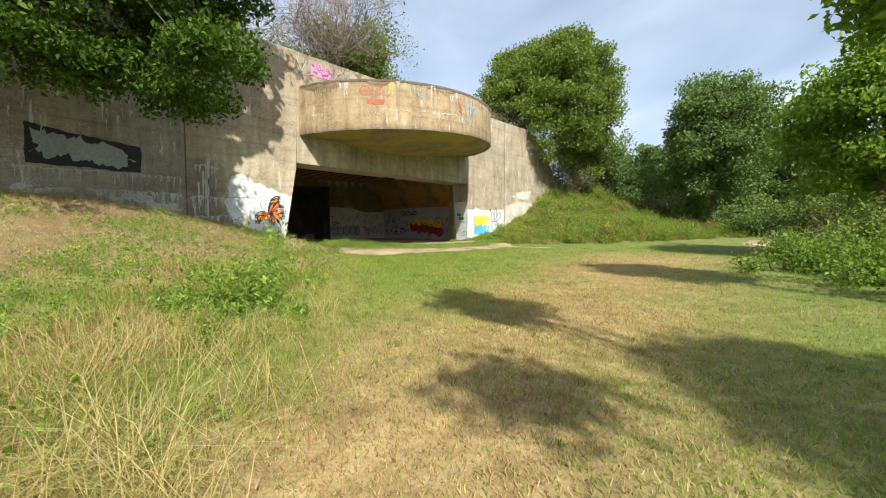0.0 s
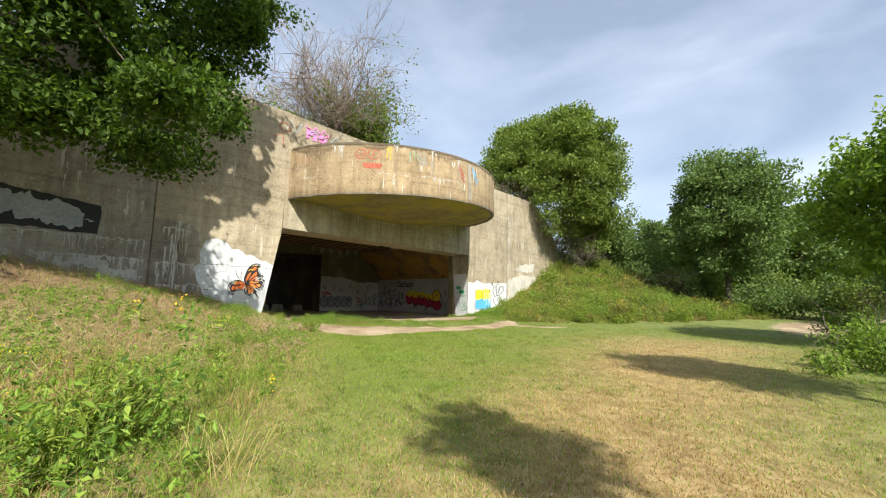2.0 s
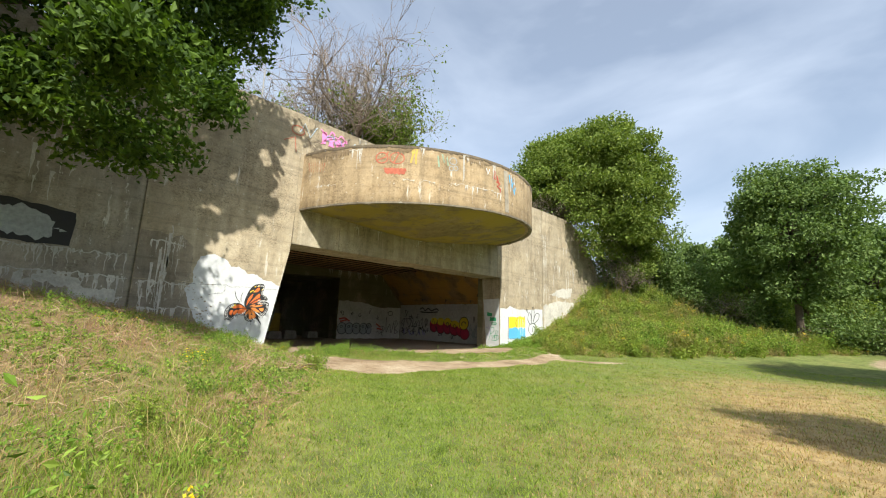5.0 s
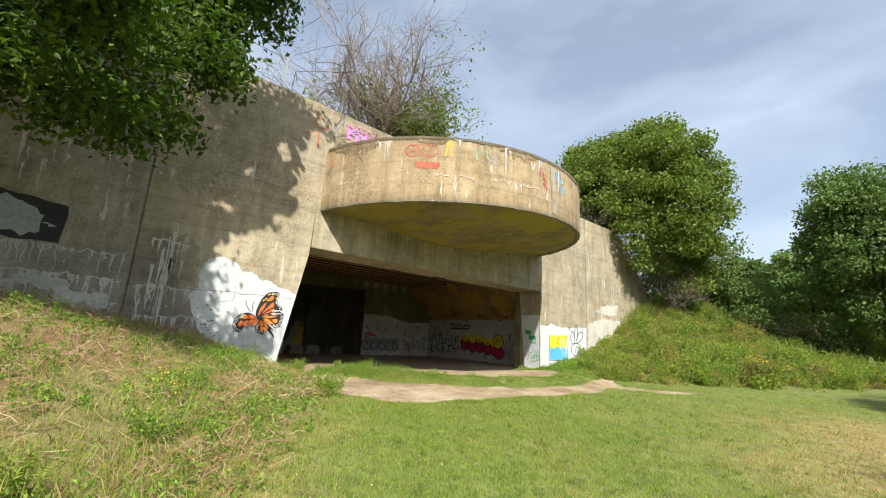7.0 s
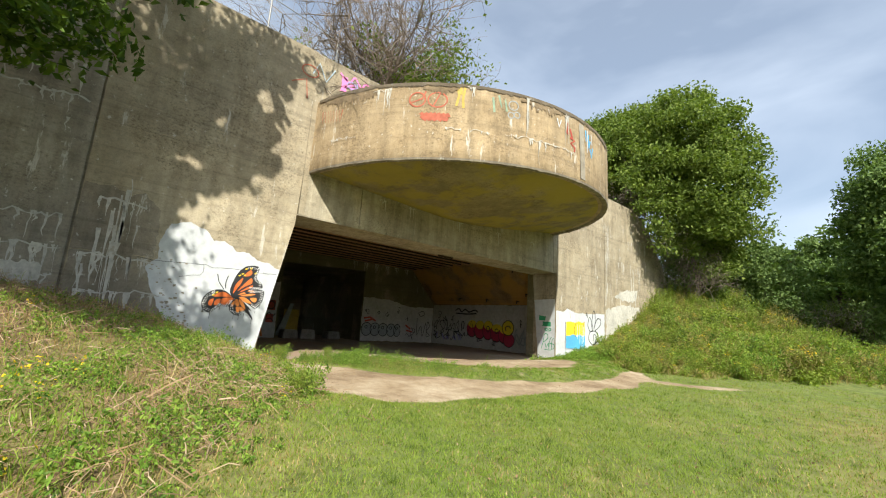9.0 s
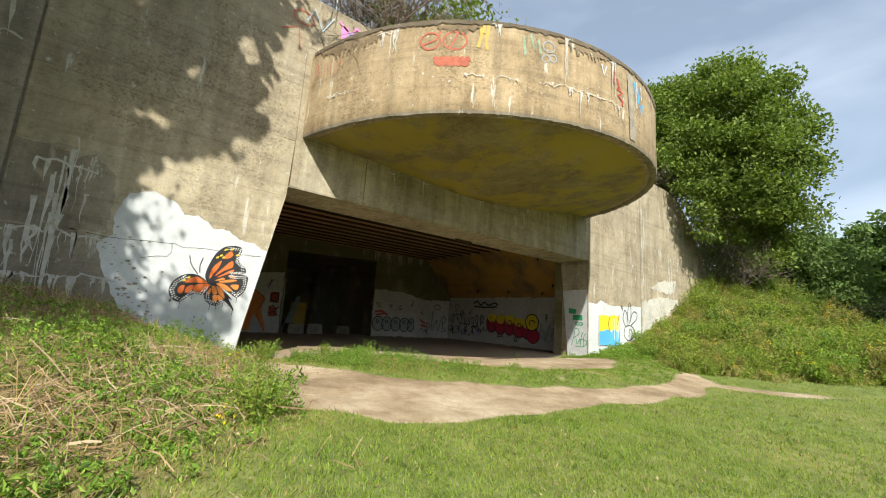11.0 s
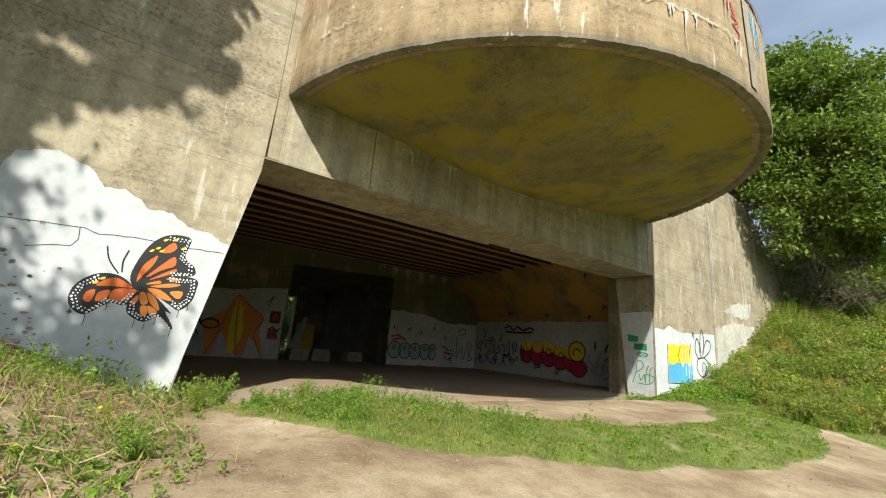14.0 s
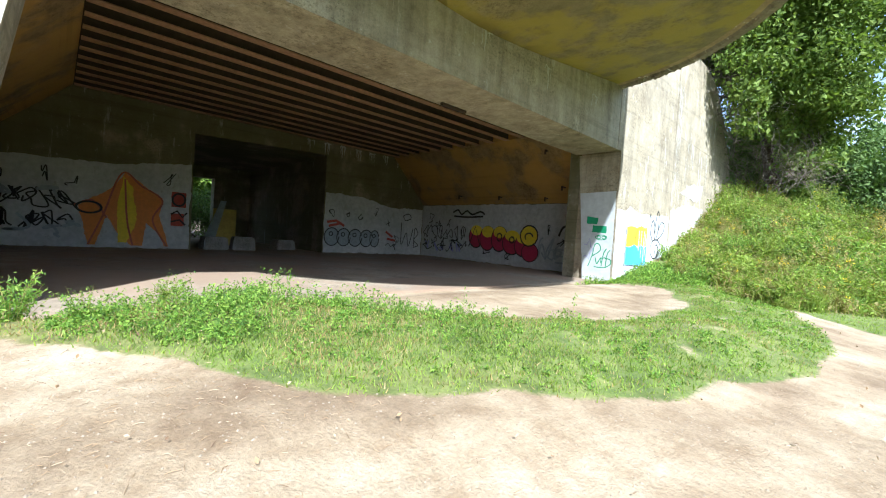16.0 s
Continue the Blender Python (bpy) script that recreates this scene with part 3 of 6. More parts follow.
def crown_points(rng, count, centre, radii, clumps, spread, floor=-0.75, extra=()):
    """Places in uneven clumps over and within an egg-shaped crown."""
    dirs = rng.normal(size=(clumps, 3))
    dirs /= np.linalg.norm(dirs, axis=1)[:, None]
    lob = np.full(clumps, 0.9)
    for k in range(5):
        w, p = rng.normal(size=3) * 2.6, rng.uniform(0, 6.3)
        lob += 0.06 * np.sin(dirs @ w + p)
    depth = rng.uniform(0.12, 1.0, clumps) ** 0.4
    c = dirs * (depth * lob)[:, None]
    low = c[:, 2] < floor
    c[low, 2] = floor + rng.uniform(-0.08, 0.3, low.sum())
    c = c * np.array(radii) + np.array(centre)
    for x, y, z, r, k in extra:
        c = np.concatenate([c, np.array((x, y, z)) + rng.normal(size=(k, 3)) * r * np.array((0.6, 0.6, 0.4))])
    pick = rng.integers(0, len(c), count)
    off = np.clip(rng.normal(size=(count, 3)), -1.7, 1.7) * spread
    off[:, 2] *= 0.6
    return c, c[pick] + off


def limb_paths(rng, base, top, centre, targets, r0):
    base, top = Vector(base), Vector(top)
    lean = Vector((rng.normal() * 0.15, rng.normal() * 0.15, 0))
    trunk = [(base + (top - base) * t + lean * math.sin(t * 3), r0 * (1 - 0.72 * t) * (1.35 if t == 0 else 1)) for t in (0.0, 0.14, 0.28, 0.42, 0.57, 0.71, 0.86, 1.0)]
    paths = [trunk]
    for p in targets:
        p = Vector(p)
        t = float(rng.uniform(0.3, 0.95))
        s = base + (top - base) * t
        mid = s.lerp(p, 0.5) + Vector((0, 0, rng.uniform(-0.1, 0.5)))
        r = r0 * 0.36 * (1 - 0.5 * t)
        paths.append([(s, r), (s.lerp(mid, 0.5), r * 0.8), (mid, r * 0.6), (mid.lerp(p, 0.6), r * 0.4), (p, r * 0.15)])
    return paths


LEAF_MAPLE = leafy("maple_leaf", [(0.035, 0.07, 0.010), (0.065, 0.12, 0.016), (0.115, 0.19, 0.026), (0.045, 0.085, 0.012)], 0.6, 0.34)
LEAF_BROAD = leafy("broad_leaf", [(0.10, 0.15, 0.028), (0.145, 0.205, 0.04), (0.21, 0.265, 0.06), (0.12, 0.175, 0.033)], 0.7, 0.3)
LEAF_DARK = leafy("dark_leaf", [(0.085, 0.14, 0.04), (0.12, 0.185, 0.055), (0.165, 0.235, 0.075)], 0.75, 0.25)
LEAF_LIGHT = leafy("light_leaf", [(0.10, 0.17, 0.025), (0.16, 0.25, 0.04), (0.23, 0.32, 0.06)], 0.55, 0.4)


def tree(base, height_m, centre, radii, count, size, mat, seed, label, clumps=160, spread=0.5, trunk=0.28, limbs=26, floor=-0.75, name="tree", extra=(), bare=None):
    rng = np.random.default_rng(seed)
    c, pts = crown_points(rng, count, centre, radii, clumps, spread, floor, extra)
    thing = empty(name, base)
    b = np.array(base)
    targets = c[rng.choice(len(c), limbs, replace=False)]
    paths = limb_paths(rng, base, (centre[0], centre[1], base[2] + height_m * 0.8), centre, targets, trunk)
    v, f = tubes(paths[:1], 9)
    t = array_mesh("trunk", np.array(v) - b, f, BARK, True)
    t.parent = thing
    for p in paths[1:]:
        v, f = tubes([p], 5)
        array_mesh("limb", np.array(v) - b, f, BARK, True).parent = t
    if bare:
        pts = pts[~bare(pts)]
    v, f = leaves(pts, size, rng)
    k = array_mesh("crown", v - b, f, mat)
    k.parent = thing
    return tagged(thing, label, "tree")


def gz(x, y):
    return float(ground_z(x, y))


def sunlit_wall(p):
    """Places whose shadow would fall where the wall stands in the sun."""
    k = (p[:, 0] + 21.4) / SUN.x
    sy, sz = p[:, 1] - k * SUN.y, p[:, 2] - k * SUN.z
    w = 0.45 * wobble(sy * 1.3, sz * 1.3) + 0.4 * wobble(sy * 3.1 + 1, sz * 3.1)
    low = (sy > 8.2 + w) & (sz < 4.7 + w + 0.5 * (sy - 8)) & (p[:, 2] > 8.4)
    edge = (sy > 10.5 + w) & (sz < 9.6 + w)
    size = 0.6 + 1.9 * w
    gaps = (np.hypot((sy - 8.7) / 0.28, (sz - 7.7) / 0.55) < size) | (np.hypot((sy - 6.6) / 0.25, (sz - 4.6) / 0.6) < size) | (np.hypot((sy - 9.9) / 0.25, (sz - 8.6) / 0.8) < size) | (np.hypot((sy - 8.2) / 0.5, (sz - 5.9) / 0.3) < size)
    return low | edge | (gaps & (p[:, 2] > 8.4))


# leafy tree that leans over the wall, and the one whose limbs shade the path
tree((-17.4, -1.5, gz(-17.4, -1.5) - 0.1), 16, (-15.9, -0.4, 13.0), (5.0, 7.2, 6.0), 138000, 0.2, LEAF_MAPLE, 3, "dark green leafy maple leaning towards the concrete wall", 420, 0.40, 0.32, 60, -0.6,
     extra=((-13.4, 4.4, 6.6, 0.7, 10), (-15.4, 6.2, 7.6, 0.8, 7), (-16.2, 4.9, 6.2, 0.9, 9), (-16.4, 2.8, 6.6, 1.2, 22), (-16.2, 0.6, 7.0, 1.5, 26), (-16.0, -2.0, 7.5, 1.6, 22), (-15.4, 2.4, 8.6, 1.2, 20), (-17.6, 7.9, 13.4, 1.0, 26), (-17.4, 7.0, 11.6, 1.1, 34), (-17.2, 6.2, 9.8, 1.1, 30), (-16.6, 4.2, 8.4, 0.9, 10)), bare=sunlit_wall)
tree((10.0, 0.6, -0.1), 12, (8.8, 0.8, 8.2), (2.1, 1.9, 2.0), 13000, 0.24, LEAF_MAPLE, 5, "leafy tree whose branches shade the path", 60, 0.3, 0.24, 30,
     extra=((1.9, 2.3, 7.0, 0.8, 8), (2.9, 2.0, 7.3, 0.5, 3), (4.6, -0.5, 7.0, 0.45, 4), (8.0, 0.6, 7.5, 0.9, 7), (8.4, 2.0, 7.2, 0.8, 5)))
tree((2.9, 11.0, -0.1), 9, (2.2, 11.2, 6.2), (2.2, 1.9, 2.0), 9000, 0.22, LEAF_LIGHT, 6, "leafy young tree beside the lawn", 60, 0.36, 0.12, 20)
tree((-19.6, 45.2, gz(-19.6, 45.2) - 0.4), 20, (-21.9, 40.7, 14.8), (7.5, 7.0, 7.5), 170000, 0.29, LEAF_BROAD, 7, "large rounded broad-leaved tree beside the end of the wall", 700, 0.55, 0.42, 60, -0.9,
     extra=((-18.6, 41.6, 10.4, 1.9, 40), (-18.8, 42.8, 8.4, 1.6, 34), (-19.0, 43.4, 7.0, 1.4, 24), (-19.5, 43.6, 8.5, 1.5, 25)), bare=lambda p: (p[:, 0] < -19.7 + 0.25 * (p[:, 1] - 40)) & (p[:, 2] < 13.0))
far_a = tree((-7.6, 46.5, gz(-7.6, 46.5) - 0.2), 16, (-7.4, 46.5, 10.4), (4.7, 4.6, 6.9), 48000, 0.3, LEAF_DARK, 9, "dark green deciduous tree at the edge of the lawn", 260, 0.6, 0.3, 40, -0.85)
far_b = tree((2.0, 26.5, gz(2.0, 26.5) - 0.2), 10, (1.9, 26.3, 6.4), (3.9, 4.4, 4.0), 30000, 0.26, LEAF_LIGHT, 11, "bright green leafy tree at the edge of the lawn", 220, 0.45, 0.2, 40, -0.9)
far_c = tree((-13.5, 84.0, 0.4), 12, (-13.5, 84, 6.6), (5.5, 5.0, 5.2), 11000, 0.7, LEAF_BROAD, 13, "green tree in the wood beyond the bank", 150, 0.7, 0.26, 26, -0.95)

wood_a = tree((14.0, 52.0, 0.5), 15, (14.0, 52.0, 8.6), (5.2, 5.0, 6.2), 13000, 0.55, LEAF_DARK, 14, "dark green tree in the wood around the lawn", 160, 0.6, 0.28, 24, -0.85)
wood_b = tree((12.0, 28.0, 0.2), 12, (12.0, 28.0, 6.8), (4.6, 4.6, 4.8), 13000, 0.5, LEAF_LIGHT, 15, "bright green tree in the wood around the lawn", 160, 0.5, 0.24, 24, -0.9)


def again(ob, x, y, turn):
    """Another tree of that look, standing on the ground and turned about."""
    off = 0.2
    z = float(height(x, y)) if abs(y) < 60 else 0.6
    c = copy_thing(ob, Matrix.Translation((x, y, z - off)) @ Matrix.Rotation(turn, 4, "Z"))
    c["group"] = "wood around the lawn"
    return c


rng = np.random.default_rng(21)
for x, y in ((-3, 88), (6, 62), (-24, 86), (-34, 80), (9, 40), (16, 36), (-44, 66), (20, 18), (22, 4), (20, -12), (10, -22), (-4, -26), (-20, -30), (-56, 16), (-58, 22), (-55, 27), (4, 84), (-8, 92), (-19, 95), (-30, 92), (24, 66), (-14, 67), (-8.5, 64), (-20, 70), (-3, 69), (-26, 72)):
    again(far_c if y > 75 else wood_a if y > 63 and x < 0 else (wood_a, wood_b, far_c)[int(rng.integers(0, 3))] if x > -50 else wood_b, x, y, float(rng.uniform(0, 6.3)))


# ---- shrubs and bare brush ----
def twig_paths(rng, base, height_m, spread, stems, depth=4, rad=0.035, droop=0.0):
    paths = []
    def grow(p, d, length, r, level):
        pts = [(p, r)]
        q = p
        for k in range(3):
            d = (d + Vector(rng.normal(size=3) * 0.22) + Vector((0, 0, 0.05 - droop))).normalized()
            q = q + d * (length / 3)
            pts.append((q, r * (1 - 0.22 * (k + 1))))
        paths.append(pts)
        if level:
            for k in range(int(rng.integers(3, 5))):
                e = (d + Vector(rng.normal(size=3) * 0.6)).normalized()
                s = pts[int(rng.integers(1, 4))][0]
                grow(s, e, length * float(rng.uniform(0.5, 0.85)), r * 0.62, level - 1)
    for s in range(stems):
        a = rng.uniform(0, 6.3)
        d = Vector((math.cos(a) * spread, math.sin(a) * spread, 1)).normalized()
        grow(Vector(base) + Vector((rng.normal() * 0.5, rng.normal() * 0.5, 0)), d, height_m * float(rng.uniform(0.38, 0.55)), rad, depth)
    return paths


def shrub(name, base, height_m, spread, stems, mat, leaf, count, size, seed, label, depth=3, box=None, rad=0.03, droop=0.0):
    rng = np.random.default_rng(seed)
    thing = empty(name, base)
    b = np.array(base)
    paths = twig_paths(rng, base, height_m, spread, stems, depth, rad, droop)
    v, f = tubes(paths, 3)
    k = tagged(array_mesh("branchwork", np.array(v) - b, f, mat), kind="stuff")
    k.parent = thing
    if count:
        tips = np.array([q[0] for p in paths for q in p[1:]])
        if box is not None:
            keep = box(tips)
            tips = tips[keep] if keep.any() else tips
        pts = tips[rng.integers(0, len(tips), count)] + rng.normal(size=(count, 3)) * size * 1.2
        v, f = leaves(pts, size, rng, 0.6)
        k = array_mesh("foliage", v - b, f, leaf)
        k.parent = thing
    return tagged(thing, label, "shrub")


shrub("bare_shrub", (-23.8, 14.8, 10.6), 7.4, 0.75, 26, TWIG, LEAF_BROAD, 2600, 0.2, 31, "half-dead bare shrub on the earth-covered roof", 4, lambda p: p[:, 1] > 16.5, 0.06)
shrub("green_shrub", (-24.0, 17.2, 10.6), 4.6, 0.6, 10, BARK, LEAF_BROAD, 9000, 0.24, 32, "green leafy shrub on the earth-covered roof", 3)
for i, (x, y, h) in enumerate(((-24.5, 20.0, 2.6), (-24.8, 22.5, 2.2), (-25.0, 25.0, 2.0), (-24.5, 10.0, 1.6), (-24.0, 12.2, 1.8))):
    shrub("green_shrub", (x, y, 10.5), h, 0.8, 6, BARK, LEAF_BROAD, 2600, 0.22, 40 + i, "low green shrub along the roof edge", 2)
for i, (x, y, z, h) in enumerate(((-23.4, 31.5, 10.5, 2.4), (-23.2, 34.0, 10.4, 3.6), (-22.6, 36.2, 10.2, 4.6), (-22.4, 38.4, 9.0, 5.6), (-21.9, 40.4, 7.4, 6.4), (-20.6, 43.8, 5.0, 6.0), (-20.0, 41.6, 4.4, 5.5))):
    shrub("bare_brush", (x, y, z), h, 0.9, 8, TWIG, LEAF_DARK, 200, 0.2, 60 + i, "tangle of bare grey brush at the wall's end", 4, None, 0.025, 0.05)
for i, (x, y, h, n, m) in enumerate(((-0.3, 18.0, 1.5, 3600, LEAF_LIGHT), (1.2, 15.8, 1.8, 4600, LEAF_LIGHT), (2.4, 12.8, 2.2, 5000, LEAF_LIGHT), (1.4, 20.0, 2.4, 5000, LEAF_BROAD), (0.8, 22.5, 1.8, 4000, LEAF_LIGHT), (0.2, 29.5, 2.2, 4000, LEAF_LIGHT), (2.2, 33.5, 3.4, 4000, LEAF_BROAD))):
    shrub("shrub", (x, y, gz(x, y) - 0.05), h, 0.9, 12, BARK, m, n, 0.13, 70 + i, "rambling light green shrub at the edge of the lawn", 2)
for i, (x, y, h) in enumerate(((-15.5, 46.5, 3.6), (-13.0, 48.0, 3.6), (-11.0, 47.5, 4.2), (-9.5, 50.0, 4.0), (-4.5, 43.5, 3.2), (-3.0, 47.0, 4.5), (-1.0, 44.0, 4.5), (1.5, 42.0, 4.5), (-17.0, 49.0, 6.0))):
    shrub("shrub", (x, y, gz(x, y) - 0.05), h, 0.8, 10, BARK, (LEAF_DARK, LEAF_BROAD)[i % 2], 5000, 0.24, 90 + i, "dense green shrub in the wood's edge", 2)
for i, (x, y, h) in enumerate(((-19.0, 47.5, 8.0), (-21.8, 48.0, 8.5), (-24.5, 46.5, 8.0), (-16.8, 47.4, 4.4))):
    shrub("shrub", (x, y, gz(x, y) - 0.05), h, 0.5, 12, BARK, LEAF_DARK, 9000, 0.3, 120 + i, "tall dense dark shrub behind the wall's end", 2)
for i, (x, y, h) in enumerate(((-50.5, 15.2, 4.5), (-50.0, 17.4, 3.6), (-51.5, 19.6, 4.5), (-53.0, 17.0, 5.5))):
    shrub("shrub", (x, y, gz(x, y) - 0.05), h, 0.7, 10, BARK, LEAF_DARK, 5000, 0.22, 130 + i, "dense green shrub behind the rear opening", 2)
shrub("bare_shrub", (-12.6, 46.0, gz(-12.6, 46.0)), 3.6, 0.5, 10, TWIG, None, 0, 0.2, 110, "dead grey shrub among green bushes", 4, None, 0.02)
shrub("bare_shrub", (-0.4, 23.6, gz(-0.4, 23.6)), 3.4, 0.5, 3, TWIG, None, 0, 0.2, 111, "small dead tree among green bushes", 3, None, 0.04)


# ---- grass and weeds ----
def blades(x, y, z, tall, wide, lean, rng, bend=0.5):
    """Bent blades of grass: a quad below, a triangle above, as triangles."""
    n = len(x)
    a = rng.uniform(0, 6.283, n)
    b = a + rng.normal(size=n) * 0.6 + 1.57
    d = np.stack([np.cos(a), np.sin(a), np.zeros(n)], 1) * (wide * 0.5)[:, None]
    l = np.stack([np.cos(b), np.sin(b), np.zeros(n)], 1) * (lean * tall)[:, None]
    p = np.stack([x, y, z], 1)
    up = np.stack([np.zeros(n), np.zeros(n), tall], 1)
    mid = p + up * 0.55 + l * 0.3
    tip = p + up * (1 - bend * lean * 0.5)[:, None] + l
    v = np.stack([p - d, p + d, mid + d * 0.75, mid - d * 0.75, tip], 1).reshape(-1, 3)
    i = np.arange(n)[:, None] * 5
    return v, np.concatenate([i + [[0, 1, 2]], i + [[0, 2, 3]], i + [[3, 2, 4]]], 0)


def short_blades(x, y, z, tall, wide, lean, rng):
    """Mown blades, a single leaning triangle each."""
    n = len(x)
    a = rng.uniform(0, 6.283, n)
    b = a + rng.normal(size=n) * 0.6 + 1.57
    d = np.stack([np.cos(a), np.sin(a), np.zeros(n)], 1) * (wide * 0.62)[:, None]
    p = np.stack([x, y, z], 1)
    tip = p + np.stack([np.cos(b) * lean * tall, np.sin(b) * lean * tall, tall * (1 - 0.25 * lean)], 1)
    return np.stack([p - d, p + d, tip], 1).reshape(-1, 3), np.arange(n * 3).reshape(-1, 3)


GRASS = leafy("green_grass", [(0.145, 0.225, 0.03), (0.215, 0.305, 0.045), (0.30, 0.38, 0.065), (0.175, 0.26, 0.04)], 0.6, 0.4, (0.55, (0.25, 0.30, 0.06)))
GRASS_DEEP = leafy("deep_green_grass", [(0.08, 0.13, 0.022), (0.12, 0.18, 0.03), (0.17, 0.23, 0.04), (0.10, 0.155, 0.028)], 0.6, 0.35)
STRAW = leafy("dry_grass", [(0.36, 0.25, 0.10), (0.49, 0.36, 0.16), (0.24, 0.16, 0.07), (0.58, 0.46, 0.24)], 0.8, 0.3, (0.9, (0.27, 0.18, 0.08)))
HERB = leafy("herb_leaf", [(0.12, 0.215, 0.033), (0.21, 0.345, 0.055), (0.33, 0.44, 0.08), (0.08, 0.145, 0.03)], 0.55, 0.4)
HERB_BANK = leafy("bank_leaf", [(0.13, 0.21, 0.03), (0.22, 0.31, 0.045), (0.34, 0.42, 0.07), (0.09, 0.15, 0.025)], 0.6, 0.4, (0.7, (0.25, 0.30, 0.06)))
HERB_DULL = leafy("dull_herb_leaf", [(0.20, 0.23, 0.06), (0.29, 0.29, 0.07), (0.39, 0.34, 0.12), (0.13, 0.16, 0.045)], 0.6, 0.35, (0.9, (0.31, 0.24, 0.11)))
HAY = leafy("bleached_hay", [(0.46, 0.36, 0.155), (0.56, 0.46, 0.23), (0.36, 0.27, 0.105), (0.34, 0.37, 0.11)], 0.8, 0.3)
FLOWER = leafy("yellow_flower", [(0.75, 0.50, 0.02), (0.85, 0.62, 0.04), (0.60, 0.42, 0.03)], 0.6, 0.3)
DEADWOOD = leafy("dead_stalk", [(0.25, 0.16, 0.085), (0.36, 0.245, 0.14), (0.14, 0.085, 0.05), (0.45, 0.34, 0.22)], 0.9, 0.05)


def scatter(rng, count, x0, x1, y0, y1, chance):
    x, y = rng.uniform(x0, x1, count), rng.uniform(y0, y1, count)
    keep = rng.uniform(size=count) < chance(x, y)
    return x[keep], y[keep]


def near_walk(x, y):
    """Distance from the line that is walked, on the plan."""
    t = np.clip((-x * 0.788 + y * 0.615) / 19.0, 0, 1)
    return np.hypot(x + 14.9 * t, y - 11.7 * t)


def lawn_chance(x, y):
    c = (1 - np.clip(dirt(x, y) * 1.5, 0, 1)) * (1 - 0.5 * rough_ground(x, y)) * (x > -21.2)
    return c * np.clip(1.5 / (1 + (near_walk(x, y) / 3.2) ** 1.6), 0.10, 1)


rng = np.random.default_rng(5)
x, y = scatter(rng, 1500000, -21, 2.5, -4, 30, lawn_chance)
isdry = rng.uniform(size=len(x)) < np.clip(dry(x, y) * 0.82 + 0.03, 0, 1)
for which, mat, name, lab in ((~isdry, GRASS, "lawn_grass", "short green mown grass blades on the lawn"), (isdry, STRAW, "dry_lawn_grass", "short parched straw-coloured grass blades")):
    gx, gy = x[which], y[which]
    t = rng.uniform(0.025, 0.065, len(gx)) * (1 + 0.02 * near_walk(gx, gy))
    v, f = short_blades(gx, gy, ground_z(gx, gy) - 0.005, t, t * 0.12 + 0.0035, rng.uniform(0.2, 1.1, len(gx)), rng)
    tagged(array_mesh(name, v, f, mat), lab, "grass", kind="stuff")


def mound(x, y):
    r = np.hypot(x + 24, y - 20) + 0.22 * wobble(x, y)
    a = np.arctan2(y - 20, x + 24)
    return bump(r, 6.2, 7.0) * bump(-r, -9.3, -8.8) * bump(a, -1.25, -1.1) * bump(-y, -27.5, -25.5) * (x > -21.2) * (dirt(x, y) < 0.4)


x, y = scatter(rng, 170000, -21.2, -14, 11, 27, lambda x, y: mound(x, y) * np.clip(0.45 + 0.9 * wobble(x * 1.3, y * 1.3) + 0.4 * bump(-x, 16.5, 19) - 0.3 * bump(y + 0.5 * x, 6.5, 9.5), 0.05, 1))
t = rng.uniform(0.03, 0.105, len(x)) * (0.6 + 0.45 * bump(-x - 0.25 * y, 12.5, 15.5))
g = rng.uniform(size=len(x)) < np.clip(0.62 + 0.6 * wobble(x * 0.9, y * 0.9 + 3), 0.25, 0.95)
for which, mat, name, lab in ((g, GRASS_DEEP, "mound_grass", "longer green grass on the low mound before the opening"), (~g, STRAW, "dry_mound_grass", "dry grass on the low mound before the opening")):
    v, f = blades(x[which], y[which], ground_z(x[which], y[which]) - 0.01, t[which], np.full(which.sum(), 0.007), rng.uniform(0.3, 1.2, which.sum()), rng)
    tagged(array_mesh(name, v, f, mat), lab, "grass", kind="stuff")


